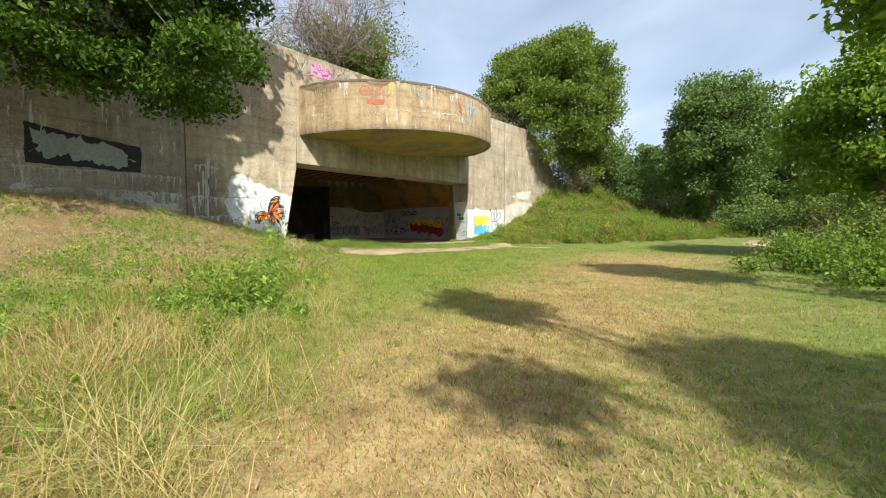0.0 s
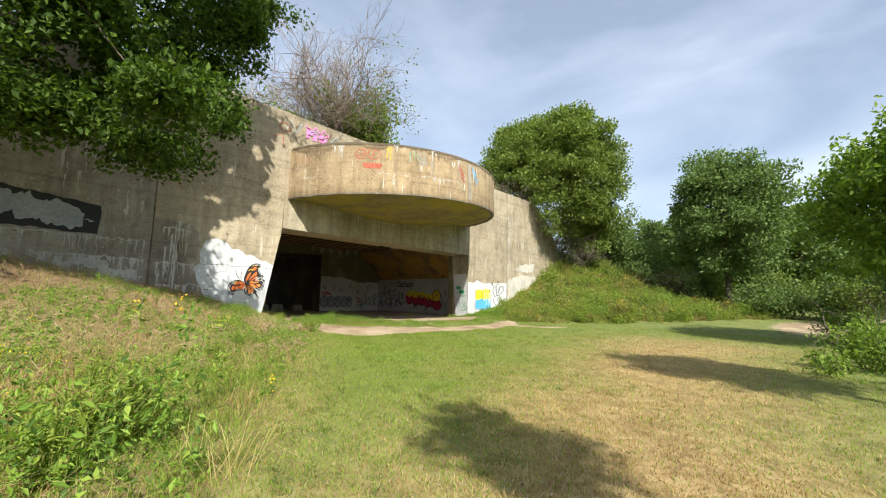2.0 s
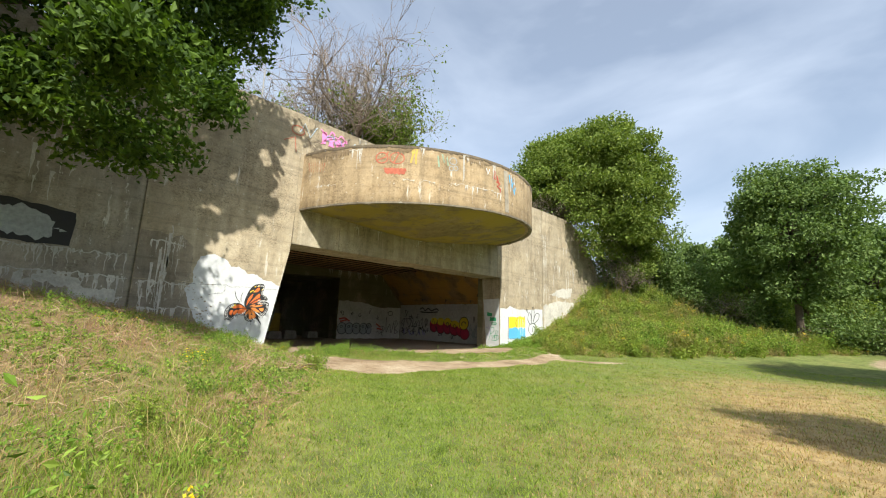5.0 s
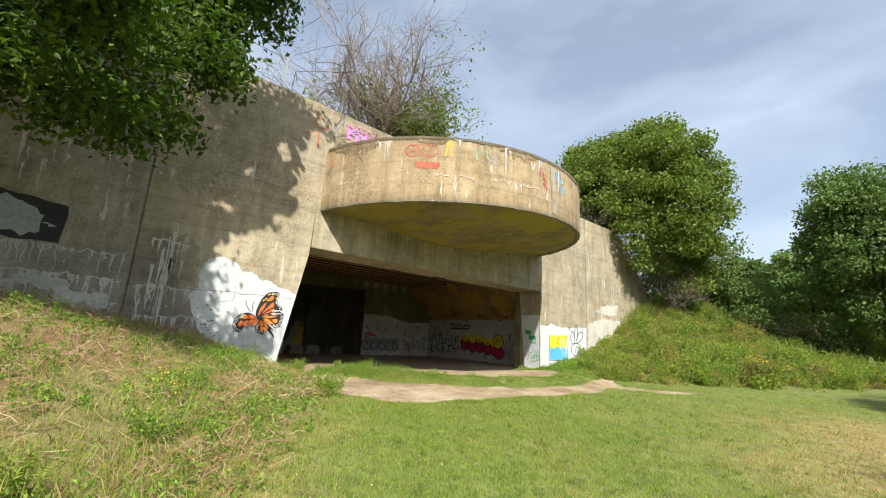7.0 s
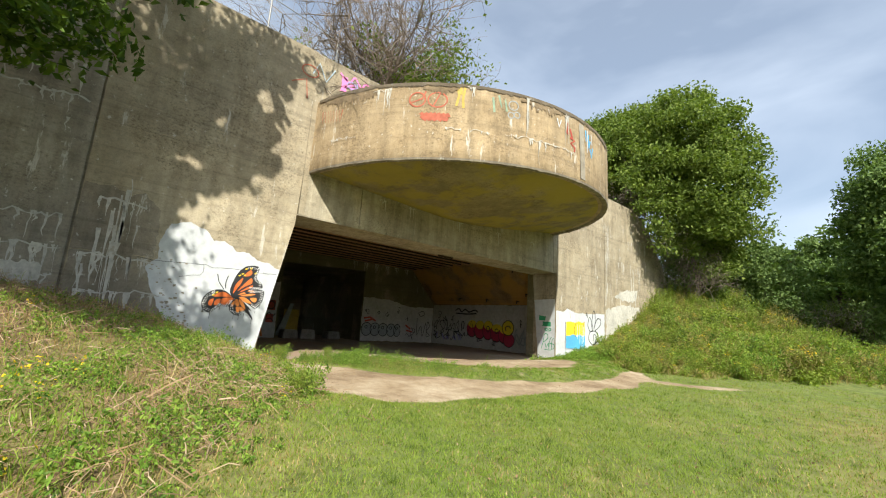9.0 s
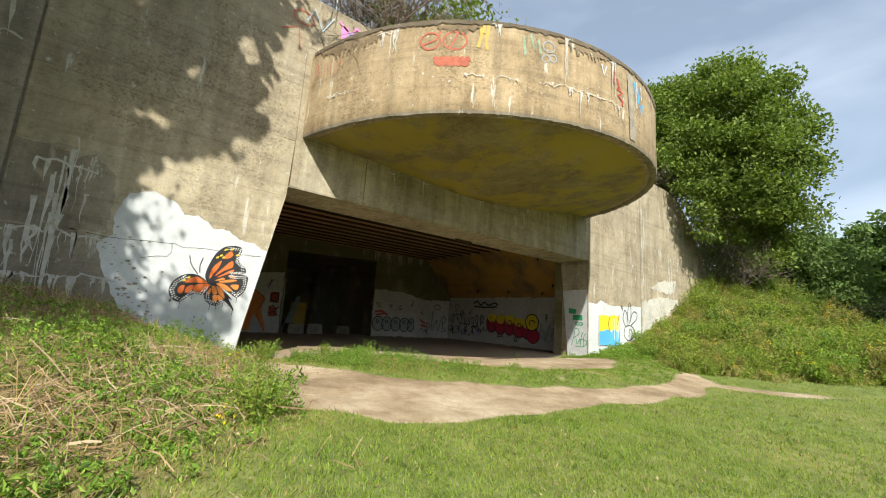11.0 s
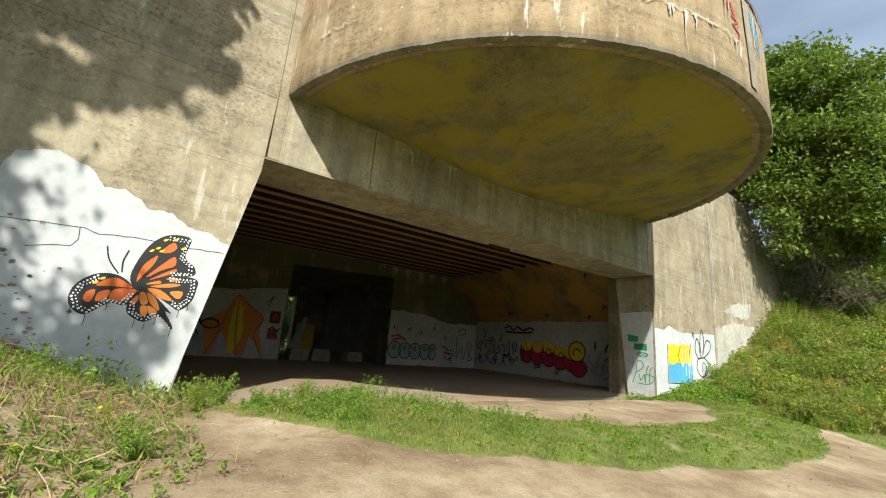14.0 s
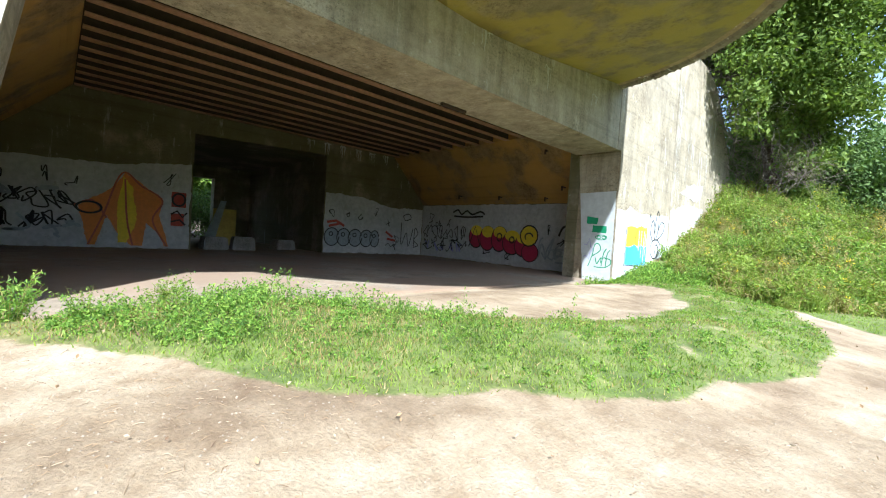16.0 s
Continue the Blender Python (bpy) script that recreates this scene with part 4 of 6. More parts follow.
def herbs(name, x, y, rng, tall, per, size, mat, label, flower=0.0):
    """Leafy upright weeds: stems with leaves all the way up, some in flower."""
    n = len(x)
    z = ground_z(x, y)
    h = tall * rng.uniform(0.45, 1.15, n) * np.clip(0.85 + 0.8 * wobble(x * 0.6 + 2, y * 0.6), 0.35, 1.6) * np.clip(0.8 + 0.9 * wobble(x * 1.9, y * 1.9 + 1), 0.3, 1.8)
    lean = rng.normal(size=(n, 2)) * 0.16
    who = np.repeat(np.arange(n), per)
    s = rng.uniform(0.1, 1.0, len(who))
    p = np.stack([x[who] + lean[who, 0] * s * h[who], y[who] + lean[who, 1] * s * h[who], z[who] + s * h[who]], 1)
    p += rng.normal(size=p.shape) * size * 0.55 * np.array((1, 1, 0.4))
    v, f = leaves(p, size, rng, 0.5, 0.42)
    tagged(array_mesh(name, v, f, mat), label, "weeds", kind="stuff")
    d = 0.004
    base = np.stack([x, y, z], 1)
    top = np.stack([x + lean[:, 0] * h, y + lean[:, 1] * h, z + h], 1)
    v = np.stack([base + (d, 0, 0), base - (d, 0, 0), top], 1).reshape(-1, 3)
    tagged(array_mesh(name + "_stems", v, np.arange(len(v)).reshape(-1, 3), HERB_DULL), "thin upright weed stems", "weeds", kind="stuff")
    if flower:
        pick = np.where(rng.uniform(size=n) < flower)[0]
        who = np.repeat(pick, 14)
        p = top[who] + rng.normal(size=(len(who), 3)) * np.array((0.05, 0.05, 0.06))
        v, f = leaves(p, 0.035, rng, 0.9, 0.9)
        tagged(array_mesh(name + "_flowers", v, f, FLOWER), "small yellow flower heads on weeds", "flowers", kind="stuff")


# clover and broad weeds in the mown lawn
x, y = scatter(rng, 26000, -19, 1, 0, 26, lambda x, y: (1 - np.clip(dirt(x, y) * 2, 0, 1)) * (1 - rough_ground(x, y)) * np.clip(1 - 1.6 * dry(x, y), 0, 1) * np.clip(-0.05 + 1.1 * wobble(x * 0.75 + 1, y * 0.75 + 2), 0, 1) * np.clip(1.4 / (1 + (near_walk(x, y) / 4) ** 1.5), 0.1, 1))
who = np.repeat(np.arange(len(x)), 6)
cx, cy = x[who] + rng.normal(size=len(who)) * 0.05, y[who] + rng.normal(size=len(who)) * 0.05
v, f = leaves(np.stack([cx, cy, ground_z(cx, cy) + rng.uniform(0.015, 0.055, len(cx))], 1), 0.032, rng, 0.8, 0.25)
tagged(array_mesh("clover", v, f, GRASS), "low clover in bright patches on the lawn", "clover", kind="stuff")

# taller tufts, and pale dead leaves lying on the lawn
cx, cy = scatter(rng, 15000, -20, 3, -2, 30, lambda x, y: lawn_chance(x, y) * (1 - 0.9 * dry(x, y)) * np.clip(0.35 + wobble(x * 1.2 + 3, y * 1.2), 0.04, 1))
who = np.repeat(np.arange(len(cx)), 16)
x, y = cx[who] + rng.normal(size=len(who)) * 0.045, cy[who] + rng.normal(size=len(who)) * 0.045
t = rng.uniform(0.05, 0.12, len(x))
v, f = short_blades(x, y, ground_z(x, y) - 0.005, t, np.full(len(x), 0.007), rng.uniform(0.3, 1.3, len(x)), rng)
tagged(array_mesh("grass_tufts", v, f, GRASS_DEEP), "darker tufts of coarse grass in the lawn", "grass", kind="stuff")
x, y = scatter(rng, 5200, -20.5, 3, -2, 26, lambda x, y: np.clip(1.6 / (1 + (near_walk(x, y) / 5) ** 1.4), 0.15, 1) * (1 - 0.7 * rough_ground(x, y)) * (1 - 0.6 * dirt(x, y)))
v, f = leaves(np.stack([x, y, ground_z(x, y) + rng.uniform(0.02, 0.05, len(x))], 1), 0.038, rng, 1.6, 0.6)
tagged(array_mesh("fallen_leaves", v, f, DEADWOOD), "dry fallen leaves scattered over the lawn", "leaves", kind="stuff")

# weeds on the mound, at the jambs, on the banks and in the rough
x, y = scatter(rng, 5200, -21.2, -17.5, 11.6, 17.5, lambda x, y: mound(x, y) * bump(-x + 0.5 * wobble(x, y), 17.9, 19.8) * np.clip(0.4 + 0.8 * wobble(x * 1.7, y * 1.7), 0.05, 1))
herbs("mound_weeds", x, y, rng, 0.30, 24, 0.045, HERB, "bright green leafy weeds on the low mound")
x, y = scatter(rng, 6500, -21.3, -14.5, 12.2, 27.5, lambda x, y: mound(x, y) * np.clip(0.35 + 1.1 * wobble(x * 1.5 + 4, y * 1.5), 0.06, 1))
herbs("low_weeds", x, y, rng, 0.11, 12, 0.045, HERB, "low broad-leaved weeds on the mound")
x, y = scatter(rng, 1700, -21.3, -18.6, 22.5, 29.8, lambda x, y: bump(y - 0.8 * (x + 21.3), 23, 25))
herbs("pier_weeds", x, y, rng, 0.26, 11, 0.09, HERB, "green weeds at the foot of the pier")


def right_bank(x, y):
    edge = np.interp(y, [21.5, 23.5, 27.5, 33.5, 43.5], [-20.3, -17.0, -13.4, -9.4, -3.8])
    return bump(edge - x + 0.6 * wobble(x, y), -0.3, 0.5) * (x > -21.3) * bump(y - 30.2 + 1.2 * (x + 21.4), -0.4, 0.6)


x, y = scatter(rng, 20000, -21.3, -4, 22, 47, lambda x, y: right_bank(x, y) * np.clip(0.6 + 0.9 * wobble(x * 0.8, y * 0.8 + 2), 0.1, 1))
two = rng.uniform(size=len(x)) < np.clip(0.42 + 0.9 * wobble(x * 0.6, y * 0.6 + 4), 0.08, 0.95)
herbs("bank_weeds", x[two], y[two], rng, 0.45 + 0.45 * bump(y[two] + x[two], 10, 17), 20, 0.14, HERB_BANK, "tall green weeds on the bank beside the wall", 0.03)
herbs("dull_bank_weeds", x[~two], y[~two], rng, 0.40 + 0.40 * bump(y[~two] + x[~two], 10, 17), 17, 0.13, HERB_DULL, "yellowing weeds and goldenrod on the bank", 0.05)
x, y = scatter(rng, 32000, -21.3, -4, 22, 47, right_bank)
t = rng.uniform(0.15, 0.55, len(x)) * np.clip(0.8 + 0.6 * wobble(x * 0.6, y * 0.6 + 1), 0.35, 1.4)
order = np.argsort(-(wobble(x * 0.45 + 2, y * 0.45) + 0.2 * rng.normal(size=len(x))))
x, y, t = x[order], y[order], t[order]
v, f = blades(x, y, ground_z(x, y) - 0.01, t, np.full(len(x), 0.014), rng.uniform(0.2, 0.8, len(x)), rng)
tri = len(x) // 2
for name, mat, lo, hi in (("bank_grass", GRASS, 0, tri), ("dry_bank_grass", STRAW, tri, len(x))):
    keep = np.concatenate([f[lo:hi], f[len(x) + lo:len(x) + hi], f[2 * len(x) + lo:2 * len(x) + hi]]) - 5 * lo
    tagged(array_mesh(name, v[5 * lo:5 * hi], keep, mat), "long uneven grass on the bank", "grass", kind="stuff")


def left_rough(x, y):
    return rough_ground(x, y) * (x > -21.3) * (y > -7)


def green_spots(x, y):
    return np.clip(0.25 + 0.9 * wobble(x * 0.5 + 3, y * 0.5 + 1), 0, 1)


x, y = scatter(rng, 260000, -21.3, 3, -7, 11.2, lambda x, y: left_rough(x, y) * np.clip(2.2 / (1 + (near_walk(x, y) / 2.2) ** 1.5), 0.10, 1) * (0.30 + 0.70 * bump(x, -13, -8.5)) * (1 - 0.85 * np.exp(-((x + 15.0) / 1.5) ** 2 - ((y - 8.5) / 1.3) ** 2)))
t = rng.uniform(0.08, 0.42, len(x)) * np.clip(0.35 + near_walk(x, y) * 0.28, 0.35, 1.2) * np.clip(0.8 + 0.7 * wobble(x * 0.9, y * 0.9), 0.35, 1.6)
g = rng.uniform(size=len(x)) < np.clip(0.66 + 0.9 * wobble(x * 0.55 + 1, y * 0.55) - 0.1 * bump(-x, 8.5, 12), 0.2, 0.97)
for which, mat, name, lab in ((g, GRASS, "rough_grass", "unmown green grass beside the lawn"), (~g, STRAW, "dry_rough_grass", "unmown straw-coloured grass beside the lawn")):
    gx, gy = x[which], y[which]
    v, f = blades(gx, gy, ground_z(gx, gy) - 0.01, t[which], np.full(len(gx), 0.008), rng.uniform(0.4, 1.5, len(gx)), rng)
    tagged(array_mesh(name, v, f, mat), lab, "grass", kind="stuff")

# long bent hay in tufts
cx, cy = scatter(rng, 270, -10, 0, -3, 6, lambda x, y: left_rough(x, y) * (0.08 + 0.92 * bump(x, -6.5, -4.5)) * (near_walk(x, y) < 4.5) * (near_walk(x, y) > 0.6))
who = np.repeat(np.arange(len(cx)), 60)
x, y = cx[who] + rng.normal(size=len(who)) * 0.16, cy[who] + rng.normal(size=len(who)) * 0.16
t = rng.uniform(0.3, 0.75, len(x))
v, f = blades(x, y, ground_z(x, y), t, np.full(len(x), 0.006), rng.uniform(0.8, 2.2, len(x)), rng)
tagged(array_mesh("hay_tufts", v, f, HAY), "long bent straw-coloured hay in tufts", "grass", kind="stuff")

x, y = scatter(rng, 26000, -21.2, 0, -7, 11.2, lambda x, y: left_rough(x, y) * np.clip(green_spots(x, y) * (1 + 0.2 * bump(-x, 9, 12)) + 0.7 * np.exp(-((x + 15.5) / 2.6) ** 2 - ((y - 9.4) / 1.3) ** 2), 0, 1) * (near_walk(x, y) > 1.1) * 0.8 * (1 - 0.85 * bump(-x, 17.5, 19.5)))
herbs("rough_weeds", x, y, rng, np.where(x < -13.2, 0.26, 0.44), 18, 0.06, HERB, "green leafy weeds in the unmown growth", 0.012)
x, y = scatter(rng, 2600, -20.5, -13.5, 6.0, 11.0, lambda x, y: left_rough(x, y) * np.clip(0.3 + 1.2 * wobble(x * 1.4 + 2, y * 1.4), 0.03, 1))
herbs("slope_weeds", x, y, rng, 0.24, 20, 0.05, HERB, "low light green weeds among cut stalks", 0.006)
x, y = scatter(rng, 500, -9.5, -5.0, 1.5, 5.5, lambda x, y: left_rough(x, y) * np.exp(-((x + 7.0) / 1.2) ** 2 - ((y - 2.6) / 1.0) ** 2))
herbs("tall_weeds", x, y, rng, 0.85, 26, 0.10, HERB, "clump of tall yellow-green weeds", 0.03)
x, y = scatter(rng, 60, -21.2, -20.0, 9.6, 11.2, lambda x, y: rough_ground(x, y))
herbs("jamb_weeds", x, y, rng, 0.5, 12, 0.09, HERB, "weeds at the foot of the painted wall")


def stalks(x, y, rng, long, thick, name, mat, label, lift=0.06):
    """Cut stalks lying about, each a thin three-sided stick."""
    n = len(x)
    a = rng.uniform(0, 6.283, n)
    L = long * rng.uniform(0.3, 1.2, n)
    d = np.stack([np.cos(a), np.sin(a)], 1) * (L * 0.5)[:, None]
    z0, z1 = ground_z(x - d[:, 0], y - d[:, 1]), ground_z(x + d[:, 0], y + d[:, 1])
    up = rng.uniform(0.0, lift, n)
    p = np.stack([x - d[:, 0], y - d[:, 1], z0 + up], 1)
    q = np.stack([x + d[:, 0], y + d[:, 1], z1 + up + rng.uniform(0, 1.6, n) * lift], 1)
    m = (p + q) / 2 + np.stack([rng.normal(size=n), rng.normal(size=n), np.abs(rng.normal(size=n))], 1) * (L * 0.07)[:, None]
    r = (thick * rng.uniform(0.5, 1.4, n))[:, None]
    s = np.stack([-np.sin(a), np.cos(a), np.zeros(n)], 1) * r
    u = np.array([[0, 0, 1.0]]) * r * 1.6
    v = np.stack([p - s, p + s, p + u, m - s, m + s, m + u, q - s * 0.6, q + s * 0.6, q + u * 0.6], 1).reshape(-1, 3)
    i = np.arange(n)[:, None] * 9
    quads = [[0, 1, 4, 3], [1, 2, 5, 4], [2, 0, 3, 5], [3, 4, 7, 6], [4, 5, 8, 7], [5, 3, 6, 8]]
    f = np.concatenate([i + [k] for k in quads], 0)
    return tagged(array_mesh(name, v, f, mat), label, "debris", kind="stuff")


def heap(x, y):
    a = bump(-x, 8.8, 11.5) * (x > -21.2) * rough_ground(x, y)
    return np.clip(a * (0.55 + 0.6 * wobble(x * 0.7, y * 0.7)) + 0.8 * np.exp(-((x + 15.2) / 1.3) ** 2 - ((y - 8.6) / 1.1) ** 2), 0, 1)


x, y = scatter(rng, 36000, -21.2, -9, -7, 11.2, lambda x, y: heap(x, y) * np.clip(0.8 + 1.4 * wobble(x * 0.9 + 5, y * 0.9), 0.08, 1))
stalks(x, y, rng, 0.24, 0.004, "cut_stalks", DEADWOOD, "heaps of cut brown stalks and dead stems", 0.10)
x, y = scatter(rng, 130, -21.2, -11, -7, 11.0, heap)
stalks(x, y, rng, 0.6, 0.008, "dead_branches", DEADWOOD, "dead branches lying on the slope", 0.16)
x, y = scatter(rng, 6000, -21.0, -13, 8.5, 13.5, lambda x, y: dirt(x, y) * np.exp(-((x + 18.8) / 1.9) ** 2))
stalks(x, y, rng, 0.06, 0.0014, "path_litter", DEADWOOD, "small dry litter on the sandy path", 0.01)


def pebbles(rng, count):
    x, y = scatter(rng, count, -21.0, -13, 9.5, 24, lambda x, y: dirt(x, y) * (x > -20.8))
    n = len(x)
    z = ground_z(x, y)
    r = rng.uniform(0.003, 0.012, n)[:, None, None]
    octa = np.array([[1, 0, 0], [0, 1, 0], [-1, 0, 0], [0, -1, 0], [0, 0, 0.7], [0, 0, -0.7]])
    v = (np.stack([x, y, z], 1)[:, None] + octa[None] * r * rng.uniform(0.6, 1.3, (n, 6, 1))).reshape(-1, 3)
    i = np.arange(n)[:, None] * 6
    f = np.concatenate([i + [k] for k in ([0, 1, 4], [1, 2, 4], [2, 3, 4], [3, 0, 4], [1, 0, 5], [2, 1, 5], [3, 2, 5], [0, 3, 5])], 0)
    return tagged(array_mesh("pebbles", v, f, GRIT), "small pebbles and crumbs on the sandy path", "pebbles", kind="stuff")


pebbles(rng, 15000)


def weed_clump(seed, mat, flower):
    """A waist-high clump of weeds: a tuft of leafy stems, some topped with yellow flowers."""
    rng = np.random.default_rng(seed)
    thing = empty("weed_clump")
    stems, leaf, heads = [], [], []
    for k in range(34):
        a, r = rng.uniform(0, 6.3), 0.5 * rng.uniform(0, 1) ** 0.7
        p = Vector((r * math.cos(a) * 0.5, r * math.sin(a) * 0.5, -0.05))
        h = rng.uniform(0.6, 1.25) * (1.1 - 0.5 * r)
        q = p + Vector((math.cos(a) * r * 1.1, math.sin(a) * r * 1.1, h))
        m = p.lerp(q, 0.55) - Vector((math.cos(a), math.sin(a), 0)) * 0.06
        stems.append([(p, 0.007), (m, 0.006), (q, 0.003)])
        for i in range(26):
            s = i / 26
            c = p.lerp(m, s * 2) if s < 0.5 else m.lerp(q, s * 2 - 1)
            leaf.append(np.array(c) + rng.normal(size=3) * 0.05)
        if rng.uniform() < flower:
            for i in range(16):
                heads.append(np.array(q) + rng.normal(size=3) * np.array((0.05, 0.05, 0.05)))
    v, f = tubes(stems, 3)
    array_mesh("stem_tuft", v, f, HERB_DULL).parent = thing
    v, f = leaves(np.array(leaf), 0.12, rng, 0.4, 0.36)
    array_mesh("foliage", v, f, mat).parent = thing
    if heads:
        v, f = leaves(np.array(heads), 0.05, rng, 0.9, 0.8)
        k = array_mesh("goldenrod_bloom", v, f, FLOWER)
        k.parent = thing
        tagged(k, "yellow goldenrod flowers", kind="stuff")
    lab = "waist-high clump of goldenrod in yellow flower on the bank" if flower else "waist-high clump of green weeds on the bank"
    return tagged(thing, lab, "weeds", "weed clumps on the bank")


kinds = [weed_clump(301, HERB_BANK, 0.0), weed_clump(302, HERB_DULL, 0.12), weed_clump(303, HERB, 0.0)]
placed = 0
for k in range(1400):
    x, y = float(rng.uniform(-21, -6)), float(rng.uniform(23, 46))
    if rng.uniform() > float(right_bank(x, y)) * (0.35 + 0.65 * float(bump(-(y - 26), -16, -4))) or placed > 240:
        continue
    src = kinds[int(rng.integers(0, 3))]
    m = Matrix.Translation((x, y, gz(x, y))) @ Matrix.Rotation(float(rng.uniform(0, 6.3)), 4, "Z")
    if placed < 3:
        kinds[placed].matrix_world = m
    else:
        c = copy_thing(src, m)
        c.scale = [float((0.5 + 1.0 * rng.uniform() ** 2) * (0.6 + 0.5 * bump(y + x, 10.5, 17)))] * 3
    placed += 1
for i in range(26):
    x, y = float(rng.uniform(-19.5, -9)), float(rng.uniform(29.5, 44))
    if float(right_bank(x, y)) < 0.6:
        continue
    shrub("low_shrub", (x, y, gz(x, y) - 0.05), float(rng.uniform(0.7, 1.3)), 1.1, 9, BARK, (HERB_BANK, LEAF_BROAD, HERB)[i % 3], 1500, 0.15, 400 + i, "low leafy bush among weeds on the bank", 2, None, 0.015)
for x, y, k, w in ((-7.0, 2.6, 0, 0.8), (-7.5, 3.0, 0, 0.75), (-6.5, 2.3, 0, 0.6), (-15.2, 9.7, 2, 0.6), (-14.7, 9.4, 0, 0.5), (-17.6, 10.2, 2, 0.34), (-20.9, 11.3, 2, 0.5), (-20.4, 11.9, 2, 0.34), (-20.6, 12.6, 0, 0.3), (-20.1, 10.9, 0, 0.42), (-9.5, 3.0, 0, 0.55), (-12.0, 6.0, 2, 0.5), (-5.2, 1.6, 0, 0.5), (-10.6, 5.0, 0, 0.45)):
    c = copy_thing(kinds[k], Matrix.Translation((x, y, gz(x, y))) @ Matrix.Rotation(x * 3, 4, "Z"))
    c.scale = [w] * 3
    c["label"], c["group"] = "clump of green weeds in the unmown growth", "weed clumps in the rough"


# ---- paint, stains and graffiti on the concrete ----
def on_front(u, v, off=0.010):
    return (FX + off, u, v)


def on_reveal(u, v, off=0.008):
    return (u, 26.3 - off, v)


def on_back(u, v, off=0.010):
    return (BX + off, u, v)


def on_side(u, v, off=0.010):
    return (u, Y1 - off, v)


def on_rim(u, v, off=0.035):
    a = radians(u)
    return (CX + (CR + off) * math.cos(a), CY + (CR + off) * math.sin(a), v)


def on_lintel(u, v, off=0.010):
    return (FX - 0.015 + off, u, v)


def paint(name, colour, rough=0.7, worn=0.3):
    return plain(name, colour, rough, 8.0, worn)


BLACK, ORANGE, AMBER = paint("black_paint", (0.02, 0.02, 0.022)), paint("orange_paint", (0.72, 0.16, 0.03)), paint("amber_paint", (0.76, 0.25, 0.05))
SNOW, SUNNY, AZURE = paint("bright_white_paint", (0.82, 0.82, 0.82), 0.7, 0.15), paint("yellow_paint", (0.85, 0.62, 0.03)), paint("blue_paint", (0.10, 0.42, 0.72))
GREEN, RED, PINK = paint("green_paint", (0.03, 0.30, 0.13)), paint("red_paint", (0.46, 0.075, 0.05), 0.75, 0.6), paint("pink_paint", (0.85, 0.25, 0.55))
GREYP, LILAC, RUSTY = paint("grey_paint", (0.36, 0.39, 0.39), 0.8, 0.5), paint("lilac_paint", (0.35, 0.33, 0.62)), paint("faded_red_paint", (0.50, 0.14, 0.085), 0.85, 0.5)
OLIVE = paint("faded_ochre_paint", (0.55, 0.40, 0.09), 0.8, 0.5)


def curved(pts, closed=False, sub=6):
    """A smooth line through the points."""
    n = len(pts)
    out = []
    for i in range(n if closed else n - 1):
        p = [np.array(pts[(i + k) % n] if closed else pts[min(max(i + k, 0), n - 1)], float) for k in (-1, 0, 1, 2)]
        for s in range(sub):
            t = s / sub
            out.append(0.5 * (2 * p[1] + (p[2] - p[0]) * t + (2 * p[0] - 5 * p[1] + 4 * p[2] - p[3]) * t * t + (3 * p[1] - p[0] - 3 * p[2] + p[3]) * t ** 3))
    if not closed:
        out.append(np.array(pts[-1], float))
    return out


def ragged(pts, amount, step=0.07, seed=0):
    """The outline with its edges broken up, as of flaking paint."""
    out = []
    for i in range(len(pts)):
        a, b = np.array(pts[i], float), np.array(pts[(i + 1) % len(pts)], float)
        d = (b - a) / (np.hypot(*(b - a)) + 1e-9)
        side = np.array((-d[1], d[0]))
        k = max(1, int(np.hypot(*(b - a)) / step))
        for s in range(k):
            p = a + (b - a) * s / k
            fade = min(1.0, 4 * s / k, 4 * (k - s) / k)
            w = noise.noise(Vector((p[0] * 2.3 + seed, p[1] * 2.3, seed * 1.7))) + 0.7 * noise.noise(Vector((p[0] * 9 + seed, p[1] * 9, seed)))
            out.append(p + side * amount * w * fade)
    return out


def area(bm, where, outline, off):
    flat_pts, _, faces = delaunay_2d_cdt([Vector((float(u), float(v))) for u, v in outline], [], [list(range(len(outline)))], 1, 1e-5)[:3]
    vs = [bm.verts.new(where(p.x, p.y, off)) for p in flat_pts]
    for f in faces:
        bm.faces.new([vs[i] for i in f])


def line(bm, where, pts, width, off, taper=0.0, rng=None):
    """A brushed line: a ribbon along the points."""
    pts = [np.array(p, float) for p in pts]
    row = []
    n = len(pts)
    scale = np.array((radians(1) * CR, 1.0)) if where is on_rim else np.array((1.0, 1.0))
    for i, p in enumerate(pts):
        d = (pts[min(i + 1, n - 1)] - pts[max(i - 1, 0)]) * scale
        d = d / (np.hypot(*d) + 1e-9)
        w = width * 0.5 * (1 - taper * i / max(1, n - 1)) * (1 if rng is None else float(rng.uniform(0.35, 1.5)))
        s = np.array((-d[1], d[0])) * w / scale
        row.append((bm.verts.new(where(*map(float, p + s), off)), bm.verts.new(where(*map(float, p - s), off))))
    for a, b in zip(row, row[1:]):
        bm.faces.new((a[0], a[1], b[1], b[0]))


def mural(name, label, category="graffiti"):
    return tagged(empty(name), label, category)


def flat(name, mat, parent, where, areas=(), lines=(), width=0.02, off=0.010, label="", taper=0.0, rng=None):
    for draw, shapes in ((area, areas), (line, lines)):
        for k in shapes:
            bm = bmesh.new()
            if draw is area:
                area(bm, where, k, off)
            else:
                line(bm, where, k, width, off, taper, rng)
            part(name, bm, mat, parent, label)


